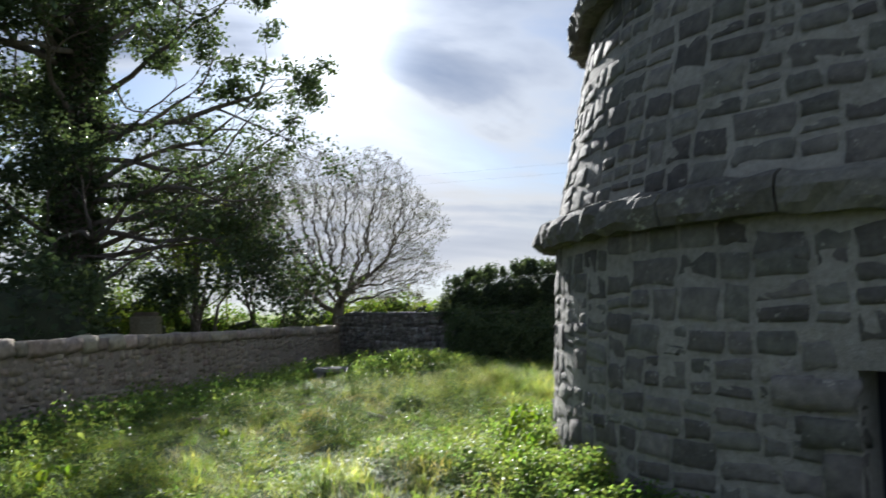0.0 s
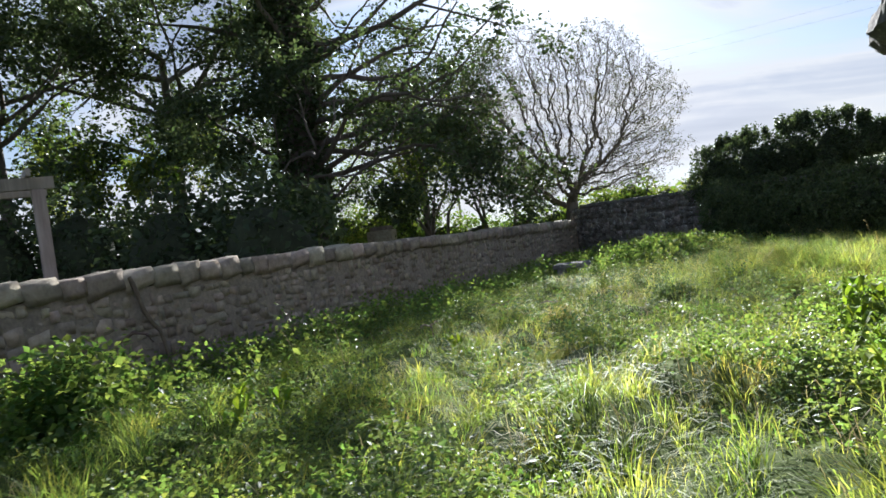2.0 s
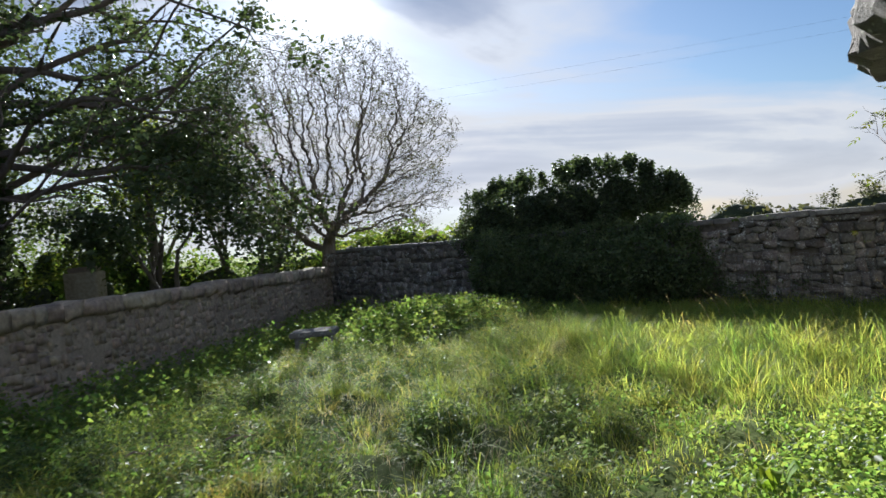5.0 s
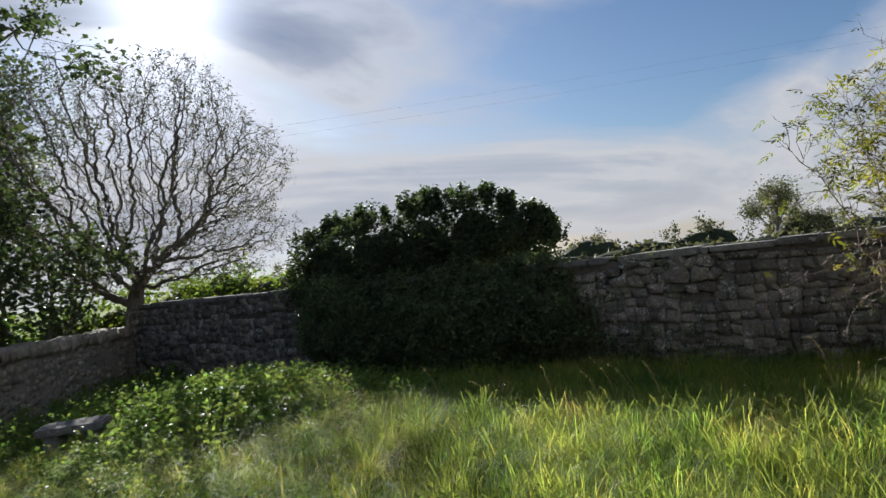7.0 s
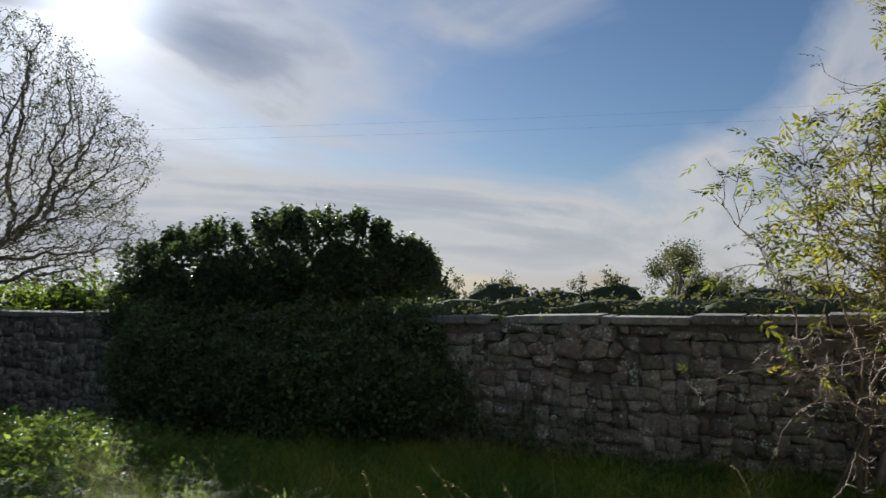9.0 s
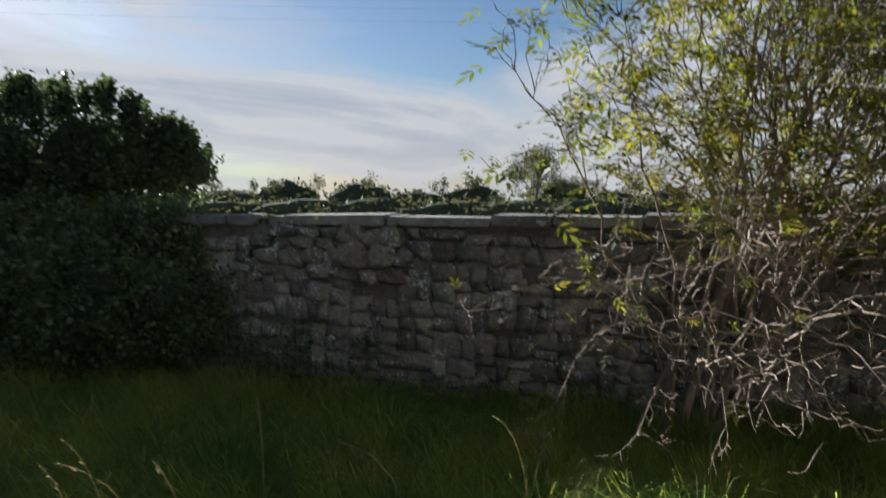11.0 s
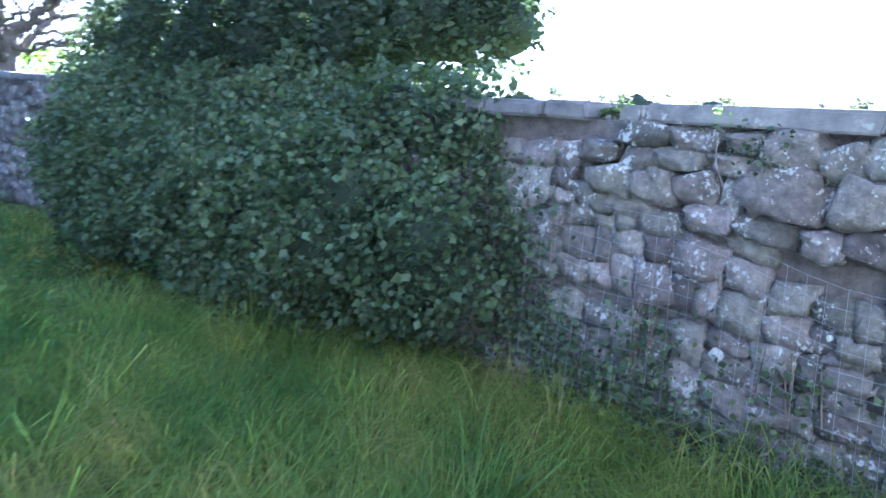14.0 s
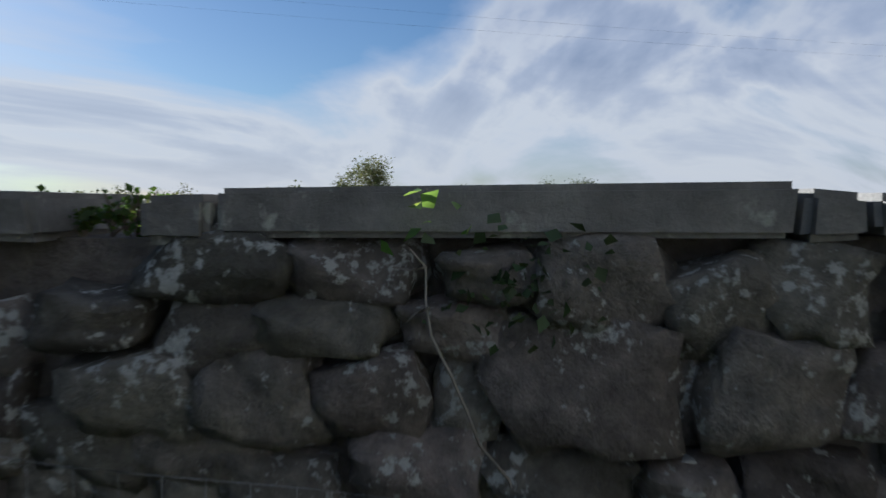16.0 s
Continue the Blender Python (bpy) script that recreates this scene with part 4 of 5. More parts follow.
LOW2 = [(-3.5 + 1.3 * k, 34.5 - 0.9 * k, 0.3, 1.3, 1.0, 1.5 + 0.3 * math.sin(k * 2)) for k in range(5)]
leaf_mass("hazy_bushes", "grey-green bushes beyond the wall corner", "bushes", LOW2, 8000, 0.14, M_THICKET, 59, 0.75)


# ---- far country ----
def build_far():
    # hedge across the field
    row = [(0.9 + 3.5 * k, 56 - 1.55 * k, -0.45, 4.6, 1.0, 1.15 + 0.05 * math.sin(k * 1.7)) for k in range(24)]
    leaf_mass("field_hedge", "long low clipped hedge across the field", "hedge", row, 14000, 0.28, M_FARLEAF, 61, 0.8)
    r = random.Random(77)
    wood = [(-20 + 7.5 * k, 150 - 2.5 * k * 2.0 + 3 * math.sin(k * 2.1), -2.4, 5.5, 3.0, 3.3 + 0.8 * math.sin(k * 1.9)) for k in range(26)]
    leaf_mass("far_wood", "low distant belt of dark woodland", "woodland", wood, 14000, 0.7, M_FARLEAF, 62, 0.9)
    for k in range(62):
        x = -14 + 3.2 * k + r.uniform(-1.5, 1.5)
        y = 140 - 1.5 * k + r.uniform(-8, 6)
        tall = r.uniform(4.2, 6.6)
        far_tree(x, y, tall, 100 + k)
    far_tree(57.4, 90.8, 11.0, 90, 2600, 3, 0.022)
    far_tree(61.5, 88.0, 6.0, 93, 1600, 3, 0.026)
    far_tree(83.7, 129.6, 13.5, 91, 2600, 3, 0.022)
    far_tree(119, 114, 11.5, 92, 1800, 3, 0.022)
    far_tree(124, 109, 11.0, 94, 1800, 3, 0.022)


def far_tree(x, y, tall, seed, count=420, level=2, leaf=0.042):
    z = ground_z(x, y)
    tree = thing("far_tree", "distant hedgerow tree with thin autumn crown", "tree", (x, y, z), group="far treeline")
    r = random.Random(seed)
    runs, tips = [], []
    grow(runs, tips, Vector((0, 0, -0.2)), Vector((r.uniform(-0.1, 0.1), 0, 1)).normalized(), tall * (0.4 if level == 2 else 0.32), tall * 0.03, level, r, 0.22, (3, 5), 0.08, 0.72, 46)
    tubes_object("branchwork", runs, M_BARK, tree)
    leaves_object("crown", scatter(tips, count, tall * 0.05, seed), tall * leaf, M_FARLEAF, tree, seed=seed, aspect=0.8)


build_far()


# ---- elder by the wall ----
def build_elder():
    base = Vector((6.95, 16.35, ground_z(6.95, 16.35)))
    tree = thing("elder_shrub", "tall straggling elder with pale bare arching lower twigs", "shrub", base)
    r = random.Random(61)
    runs, tips, bare = [], [], []

    def arc(store, a, b, rad, sag, n=9, wob=0.03):
        pts, drift = [], Vector((0, 0, 0))
        for i in range(n + 1):
            f = i / n
            drift = drift * 0.8 + Vector((r.gauss(0, wob), r.gauss(0, wob), r.gauss(0, wob)))
            pts.append(a.lerp(b, f) + Vector((0, 0, sag * 4 * f * (1 - f))) + drift * (1 - f * 0.6) * min(1, f * 4))
        store.append((pts, [rad * (1 - 0.75 * i / n) for i in range(n + 1)], 6 if rad > 0.015 else 4))
        return pts

    def twigs(pts, count, ln, rad, level, keep, drop):
        for k in range(count):
            p = pts[r.randint(2, len(pts) - 1)]
            d = Vector((r.gauss(-0.25, 0.6), r.gauss(-0.35, 0.6), r.gauss(drop, 0.45))).normalized()
            grow(runs, keep, p, d, ln * r.uniform(0.6, 1.2), rad, level, r, 0.3, (1, 3), 0.08, 0.62, 46)

    wood = []
    for tip, rad, sag in (((5.5, 16.23, 2.3), 0.013, 0.3), ((6.1, 15.9, 2.55), 0.015, 0.2), ((6.65, 15.4, 3.0), 0.018, 0.1), ((7.2, 15.7, 3.6), 0.036, 0.0), ((7.7, 15.3, 3.8), 0.024, 0.1),
                          ((8.2, 15.2, 3.4), 0.024, 0.2), ((7.3, 14.9, 3.0), 0.018, 0.3), ((8.8, 15.0, 2.9), 0.02, 0.3), ((6.7, 15.2, 2.5), 0.014, 0.3), ((8.2, 14.3, 2.6), 0.018, 0.35), ((7.9, 15.9, 4.2), 0.022, 0), ((7.3, 14.8, 2.2), 0.014, 0.35)):
        off = Vector((r.uniform(-0.35, 0.7), r.uniform(-0.25, 0.2), -0.05))
        pts = arc(wood, off, Vector(tip) - base, rad, sag, 12, 0.05)
        twigs(pts[3:], 20, 0.36 if tip[0] < 6.4 else 0.55, 0.0055, 2, tips, 0.2)
    # arching bare twigs low down
    low = [((5.16, 16.24, 0.79), 0.3), ((5.56, 16.03, 0.0), 0.42), ((5.72, 15.33, 0.24), 0.4), ((5.88, 14.89, 0.35), 0.4), ((5.5, 16.0, 1.0), 0.25)]
    for k, (tip, sag) in enumerate(low):
        pts = arc(runs, Vector((r.uniform(-0.3, 0.6), r.uniform(-0.25, 0.15), r.uniform(0.0, 0.9))), Vector(tip) - base, r.uniform(0.005, 0.008), sag, 12, 0.02 if k < 5 else 0.05)
        twigs(pts[3:], 8, 0.16 if k < 5 else 0.34, 0.003, 1, bare, 0.0)
        twigs(pts[4:], 4, 0.14 if k < 5 else 0.26, 0.003, 1, bare, -0.3)
    # crooked bare twigs spreading low and outwards
    g = np.random.default_rng(71)
    n = 620
    x = g.uniform(5.5, 9.2, n)
    cloud = np.stack([x, 15.9 - 1.5 * g.random(n) ** 0.8 - 0.25 * (x - 5.5) * g.random(n), 0.1 + 1.5 * g.random(n) ** 0.75], 1)
    cloud = cloud[cloud[:, 0] + 0.75 * cloud[:, 2] > 5.9] - np.array(base)
    for k, foot in enumerate(((0.0, 0.0), (0.45, -0.1), (0.9, 0.0), (1.3, -0.2))):
        mine = cloud[(np.arange(len(cloud)) % 4) == k]
        start = [(foot[0], foot[1], -0.1), (foot[0] - 0.02, foot[1] - 0.05, 0.3), (foot[0] - 0.05, foot[1] - 0.1, 0.65)]
        made, ends = branch_runs(*colonize(mine, start, 0.09, 2.4, 0.14, 70, 72 + k, 0.42), 0.0032, 2.7)
        runs.extend(made)
        for p in ends:
            p = Vector(p)
            d = Vector((r.gauss(-0.3, 1), r.gauss(-0.3, 1), r.gauss(0.0, 1))).normalized()
            runs.append(([p, p + d * 0.05, p + d * 0.1 + Vector((0, 0, 0.02))], [0.003, 0.0025, 0.0018], 3))
        bare.extend(Vector(p) for p in ends)
    # the full leafy crown, grown from the stools
    cloud = crown_cloud(2600, (1.15, -0.9, 3.0), (1.75, 1.15, 1.75), 66, 0.15, 1.15)
    cloud = np.concatenate([cloud, crown_cloud(500, (-0.1, -0.4, 2.7), (1.0, 0.6, 0.9), 67, 0.2, 1.3)])
    crown_tips = []
    for k, foot in enumerate(((0.1, 0.0), (0.5, -0.1), (0.8, 0.05))):
        mine = cloud[(np.arange(len(cloud)) % 3) == k]
        start = [(foot[0], foot[1], -0.1), (foot[0] + 0.05, foot[1] - 0.05, 0.35), (foot[0] + 0.12, foot[1] - 0.12, 0.8), (foot[0] + 0.2, foot[1] - 0.2, 1.2)]
        made, ends = branch_runs(*colonize(mine, start, 0.085, 1.6, 0.13, 70, 68 + k, 0.3), 0.0034, 2.4)
        wood.extend(made)
        crown_tips.extend(Vector(p) for p in ends)
    tubes_object("main_stem", wood, M_STEM, tree, "brown woody stems")
    tubes_object("branchwork", runs, M_TWIG, tree, "pale grey-brown stems and twigs")
    pinnate(tree, "foliage", [p for p in tips if p.z > 1.7] , 1500, 0.082, "yellowing green pinnate leaves", 63)
    pinnate(tree, "crown_foliage", [p for p in crown_tips if p.z > 1.3], 3700, 0.085, "dense green and yellow pinnate leaves", 64)
    pinnate(tree, "low_leaves", [p for p in tips + bare if 0.9 < p.z <= 1.7], 70, 0.06, "few bright yellow-green leaves", 65)


def pinnate(tree, name, places, count, size, label, seed):
    """Compound leaves: two or three pairs of leaflets and one at the end, on a drooping midrib."""
    r = np.random.default_rng(seed)
    t = np.array([tuple(p) for p in places])
    c = t[r.integers(0, len(t), count)] + r.standard_normal((count, 3)) * 0.035
    a = r.uniform(0, 2 * np.pi, count)
    d = np.stack([np.cos(a), np.sin(a), r.normal(-0.1, 0.45, count)], 1)
    d /= np.linalg.norm(d, axis=1)[:, None]
    side = np.cross(d, np.array([0, 0, 1.0]) + r.normal(0, 0.35, (count, 3)))
    side /= np.linalg.norm(side, axis=1)[:, None]
    up = np.cross(side, d)
    s = size * r.uniform(0.6, 1.25, count)[:, None]
    vs = []
    for at, turn, ln in ((0.35, 1.0, 0.8), (0.35, -1.0, 0.8), (0.85, 0.8, 0.95), (0.85, -0.8, 0.95), (1.2, 0.0, 1.1)):
        root = c + d * s * at - up * s * 0.12 * at ** 2
        w = d * np.cos(turn) + side * np.sin(turn) - up * 0.15
        across = np.cross(w, up)
        vs.append(np.stack([root, root + w * s * ln * 0.45 + across * s * 0.17 * ln + up * s * 0.04, root + w * s * ln * 0.45 - across * s * 0.17 * ln + up * s * 0.04, root + w * s * ln], 1))
    v = np.concatenate(vs).reshape(-1, 3)
    i = (np.arange(len(v) // 4) * 4)[:, None]
    fast_mesh(name, v, np.concatenate([i + np.array([[0, 3, 1]]), i + np.array([[0, 2, 3]])]), M_ELDER, tree, label)


build_elder()


# ---- pergola, pier, slab, sticks ----
def build_pergola():
    p = thing("pergola", "weathered timber pergola frame behind the garden wall", "pergola", (-8.36, 9.67, -0.35))
    d = Vector((-0.62, -0.78, 0))
    e = Vector((-0.78, 0.62, 0))
    turn = Matrix.Identity(4)
    turn.col[0][:3], turn.col[1][:3] = d, e

    def beam(name, x0, y0, z0, x1, y1, z1):
        bm = box_bm(x0, y0, z0, x1, y1, z1, 0.008, 0.003)
        bmesh.ops.transform(bm, matrix=turn, verts=bm.verts[:])
        part(name, bm, M_WOOD, p)

    for x, top in ((0, 2.678), (2.2, 2.678)):
        beam("post", x - 0.08, -0.08, -0.2, x + 0.08, 0.08, top)
    beam("post", 0.9, 0.9, -0.2, 1.02, 1.02, 2.6)
    for y in (0, 1.0):
        beam("beam", -0.2, y - 0.05, 2.68, 2.5, y + 0.05, 2.84)
    for x in (0.1, 0.8, 1.5, 2.2):
        beam("rafter", x - 0.03, -0.2, 2.84, x + 0.03, 1.25, 2.94)
    beam("rail", 0.6, 0.94, 2.05, 1.5, 1.0, 2.15)


build_pergola()
pier = thing("stone_pier", "short square stone pier behind the garden wall", "pier", (-11.4, 28.2, -0.4))
part("shaft", box_bm(-0.5, -0.3, -0.3, 0.5, 0.3, 1.6, 0.03, 0.02), M_LSTONE, pier)
part("cap", box_bm(-0.42, -0.25, 1.6, 0.42, 0.25, 1.75, 0.04, 0.02), M_LSTONE, pier)

slab = thing("stone_slab", "flat pale stone slab lying in the weeds", "slab", (-3.15, 20.4, -0.24))
part("slab_top", box_bm(-0.46, -0.28, -0.08, 0.42, 0.28, 0.03, 0.02, 0.02), M_COPE, slab)
for x in (-0.28, 0.25):
    part("slab_foot", box_bm(x - 0.1, -0.22, -0.85, x + 0.1, 0.22, -0.085, 0.02, 0.02), M_COPE, slab)


def build_vines():
    r = random.Random(4)
    root = thing("dead_vine", "pale dead vine root hanging on the garden wall", "vine", lwall(0, 0.06, 0))
    o = Vector(root.location)
    pts = [lwall(0.0, 0.05, 1.05), lwall(0.03, 0.07, 0.95), lwall(0.08, 0.07, 0.8), lwall(0.13, 0.08, 0.6), lwall(0.2, 0.1, 0.45), lwall(0.3, 0.12, 0.32), lwall(0.34, 0.14, 0.1), lwall(0.36, 0.2, -0.5)]
    tubes_object("stem", [([p - o for p in pts], [0.03, 0.032, 0.03, 0.028, 0.028, 0.026, 0.024, 0.02], 6)], M_TWIG, root)
    stick = thing("bent_stick", "pale bent dead branch leaning by the garden wall", "branch", (-6.91, 9.21, -0.45))
    tubes_object("stem", [([Vector((-0.3, -0.3, -0.1)), Vector((-0.2, -0.2, 0.4)), Vector((-0.05, -0.05, 0.74)), Vector((0.1, 0.05, 0.84)), Vector((0.25, 0.1, 0.8)), Vector((0.32, 0.1, 0.7))], [0.03, 0.028, 0.026, 0.022, 0.018, 0.01], 6)], M_TWIG, stick)
    vine = thing("wall_vine", "dead woody stem with few leaves on the wall", "vine", wall_frame(0.4, 0.1, 0))
    o = Vector(vine.location)
    line = [(0.36, 1.13), (0.38, 1.1), (0.39, 1.04), (0.4, 0.98), (0.43, 0.91), (0.46, 0.85), (0.49, 0.79), (0.53, 0.73), (0.555, 0.66), (0.57, 0.6)]
    runs = [([wall_frame(s + 0.006 * math.sin(70 * z), 0.09 + 0.015 * math.sin(9 * z), z) - o for s, z in line], [0.0024] * 3 + [0.0029] * 7, 5)]
    runs.append(([wall_frame(s, 0.1, z) - o for s, z in ((0.385, 1.1), (0.36, 1.095), (0.33, 1.1))], [0.004, 0.003, 0.002], 4))
    runs.append(([wall_frame(s, 0.1, z) - o for s, z in ((0.395, 1.03), (0.37, 1.02), (0.35, 1.0))], [0.004, 0.003, 0.002], 4))
    tubes_object("stem", runs, M_WOOD, vine)
    pts = np.array([tuple(wall_frame(0.37 + r.gauss(0, 0.05), 0.1 + r.uniform(0, 0.04), 1.19 + r.gauss(0, 0.035)) - o) for _ in range(9)] + [tuple(wall_frame(0.55 + r.gauss(0, 0.06), 0.1, 1.07 + r.gauss(0, 0.05)) - o) for _ in range(90)])
    leaves_object("leaf_spray", pts[:9], 0.034, M_NETTLE, vine, "few small bright green leaves", seed=9, aspect=0.7)["kind"] = "stuff"
    leaves_object("ivy_spray", pts[9:], 0.026, M_IVY, vine, "small dark ivy leaves", seed=10, aspect=0.85)["kind"] = "stuff"


build_vines()


def build_netting():
    net = thing("wire_netting", "sagging galvanised wire netting along the wall foot", "netting", wall_frame(0.3, 0.13, 0))
    o = Vector(net.location)

    def at(s, k):
        top = 0.74 - 0.14 * (s + 0.2) + 0.03 * math.sin(s * 5)
        return wall_frame(s + 0.1 * k, 0.1 + 0.2 * k + 0.02 * math.sin(s * 7 + k * 4), top - 1.15 * k) - o

    runs = []
    for i in range(31):
        s = -0.6 + 0.085 * i
        runs.append(([at(s, k / 8) for k in range(9)], [0.001] * 9, 3))
    for j in range(15):
        runs.append(([at(-0.6 + 2.55 * i / 16, j / 14) for i in range(17)], [0.0012] * 17, 3))
    tubes_object("mesh", runs, M_WIRE, net)


build_netting()


def build_wall_weeds():
    r = random.Random(14)
    for s, z, tall in ((-0.22, 1.17, 0.11), (-0.27, 1.17, 0.09), (-0.33, 1.2, 0.07), (-0.4, 1.22, 0.1), (-0.19, 1.17, 0.06)):
        w = thing("wall_weed", "small dry weed with seed heads on the wall top", "weed", wall_frame(s, -0.1, wall_top(s)), group="weeds on the coping")
        runs, ends = [], []
        for k in range(6):
            d = Vector((r.gauss(0, 0.3), r.gauss(0, 0.3), 1)).normalized()
            grow(runs, ends, Vector((0, 0, -0.01)), d, tall * r.uniform(0.5, 0.9), 0.0025, 1, r, 0.3, (2, 4), 0.1, 0.5, 40)
        tubes_object("stalks", runs, M_TWIG, w)
        leaves_object("seed_head", scatter(ends, 90, 0.006, 5), 0.016, M_THICKET, w, seed=int(tall * 1000), aspect=0.8)


build_wall_weeds()


def build_lichen():
    """Round pale lichen crusts on the boundary wall."""
    wall = bpy.data.objects["wall_east"]
    r = random.Random(23)
    for s, z, d in ((0.48, 0.09, 0.035), (0.86, 0.72, 0.032), (0.1, 0.88, 0.02), (0.74, 0.93, 0.024), (0.2, 0.52, 0.016), (1.6, 0.6, 0.02), (0.95, 0.3, 0.014), (1.25, 0.16, 0.018), (2.1, 0.35, 0.022)):
        bm = bmesh.new()
        ring = [bm.verts.new(wall_frame(s + d * math.cos(a) * r.uniform(0.75, 1.15), 0.03, z + d * math.sin(a) * r.uniform(0.75, 1.15))) for a in np.linspace(0, 6.283, 15)[:-1]]
        back = [bm.verts.new(v.co - WN * 0.07) for v in ring]
        mid = bm.verts.new(wall_frame(s, 0.036, z))
        for i in range(14):
            bm.faces.new((ring[i], ring[(i + 1) % 14], mid))
            bm.faces.new((ring[i], back[i], back[(i + 1) % 14], ring[(i + 1) % 14]))
        part("lichen_crust", bm, M_LICHEN, wall, "round pale grey lichen crust")


build_lichen()


def build_creeper():
    """Ragged ivy and weeds creeping over the lower wall face beside the thick growth."""
    r = np.random.default_rng(41)
    for k, (s, z, rs, rz, n) in enumerate(((-0.75, 0.35, 0.3, 0.45, 900), (-0.55, -0.05, 0.35, 0.3, 900), (0.0, -0.2, 0.45, 0.22, 650), (0.6, -0.3, 0.5, 0.16, 420), (0.15, 0.12, 0.25, 0.18, 160), (0.85, 0.05, 0.3, 0.15, 120), (1.5, -0.32, 0.5, 0.14, 300), (-0.95, 0.85, 0.16, 0.25, 420))):
        ob = thing("ivy_patch", "ragged patch of small ivy leaves on the wall", "ivy", wall_frame(s, 0.03, z), group="ivy patches on the wall")
        g = r.normal(0, 0.5, (n, 2))
        p = np.array([tuple(wall_frame(s + a * rs, 0.05 + abs(b) * 0.05, z + c * rz) - ob.location) for (a, c), b in zip(g, r.normal(0, 1, n))])
        leaves_object("foliage", p, 0.034, M_IVY, ob, seed=42 + k, aspect=0.8)
        o = Vector(ob.location)
        for j in range(5):
            a, b = r.normal(0, 0.4) * rs, r.normal(0, 0.4)
            pts = [wall_frame(s + a + b * 0.3 * f * rs, 0.045, z + (f - 0.5) * 2 * rz) - o for f in (0, 0.25, 0.5, 0.75, 1)]
            tubes_object("stem", [(pts, [0.005, 0.0045, 0.004, 0.003, 0.002], 4)], M_STEM, ob)


build_creeper()


def build_docks():
    r = random.Random(31)
    for x, y in ((-4.23, 8.14), (-4.5, 7.7), (-3.6, 6.6), (-2.9, 9.6), (-5.0, 8.9), (0.75, 8.4), (1.05, 9.5), (0.85, 8.95), (0.6, 7.0), (0.75, 7.6), (1.0, 8.7), (1.15, 10.0), (0.55, 6.7), (0.95, 9.2), (0.65, 8.0), (0.8, 7.3), (0.7, 8.7), (-3.7, 7.3), (-3.95, 7.1)):
        d = thing("dock_plant", "dock with broad bright yellow-green leaves", "plant", (x, y, ground_z(x, y)), group="docks in the grass")
        for k in range(10):
            a = r.uniform(0, 6.283)
            ln, w = r.uniform(0.08, 0.15), r.uniform(0.03, 0.045)
            lift = r.uniform(0.06, 0.24)
            bm = bmesh.new()
            rows = []
            for f, q in ((0, 0.15), (0.25, 0.8), (0.55, 1.0), (0.8, 0.65), (1, 0.05)):
                c = Vector((math.cos(a), math.sin(a), 0)) * (0.04 + ln * f) + Vector((0, 0, lift + 0.1 * math.sin(f * 2.6)))
                side = Vector((-math.sin(a), math.cos(a), 0)) * w * q
                rows.append([bm.verts.new(c - side + Vector((0, 0, 0.012 * q))), bm.verts.new(c), bm.verts.new(c + side + Vector((0, 0, 0.012 * q)))])
            for i in range(4):
                for j in (0, 1):
                    bm.faces.new((rows[i][j], rows[i][j + 1], rows[i + 1][j + 1], rows[i + 1][j]))
            part("leaf", bm, M_DOCK, d, smooth=True)
        tubes_object("stalk", [([Vector((0, 0, -0.05)), Vector((0.01, 0, 0.1)), Vector((0.02, 0.01, 0.3))], [0.006, 0.005, 0.003], 5)], M_DOCK, d)


build_docks()
for k, (x, y, a, ln) in enumerate(((-2.9, 11.9, 0.5, 0.34), (-2.3, 12.6, 0.3, 0.42), (-3.6, 10.8, 0.9, 0.3))):
    stick = thing("fallen_stick", "pale fallen stick lying on the weeds", "stick", (x, y, ground_z(x, y) + 0.2), group="fallen sticks")
    d = Vector((math.cos(a), math.sin(a), 0.05))
    tubes_object("stem", [([d * (ln * (i / 5 - 0.5)) + Vector((0, 0, 0.02 * math.sin(i * 2.0))) for i in range(6)], [0.009, 0.011, 0.01, 0.009, 0.007, 0.003], 6)], M_TWIG, stick)
    prop = [Vector((0, 0, -0.3)), Vector((0.02, 0, -0.1)), Vector((0.0, 0, 0.0))]
    tubes_object("side_branch", [(prop, [0.008, 0.009, 0.01], 5)], M_TWIG, stick)
line_a, line_b = Vector((-27, 91.7, 0)), Vector((82, 41.7, 0))
for f in (0.0, 1.3):
    at = line_a.lerp(line_b, f)
    foot, top = ground_z(at.x, at.y), 15.8 - 3.2 * f * (1 - f)
    pole = thing("utility_pole", "weathered wooden pole with crossarm carrying cables", "pole", (at.x, at.y, foot), group="poles of the power line")
    tubes_object("shaft", [([Vector((0, 0, -0.5)), Vector((0, 0, 6)), Vector((0, 0, top - foot + 0.3))], [0.16, 0.14, 0.11], 10)], M_WOOD, pole)
    part("crossarm", box_bm(-0.06, -0.7, top - foot - 0.16, 0.06, 0.7, top - foot - 0.006, 0.01), M_WOOD, pole)
    part("lower_crossarm", box_bm(-0.06, -0.7, top - foot - 1.06, 0.06, 0.7, top - foot - 0.906, 0.01), M_WOOD, pole)
for dz, off in ((0.0, -0.2), (-0.9, 0.3)):
    cable = thing("power_cable", "thin black overhead cable crossing the sky", "cable", line_a + Vector((0, off, 15.8 + dz)), group="overhead cables")
    pts = [line_a.lerp(line_b, f) - line_a - Vector((0, 0, 3.2 * f * (1 - f))) for f in np.linspace(0, 1.3, 32)]
    tubes_object("wire", [(pts, [0.0045] * 32, 4)], M_CABLE, cable)


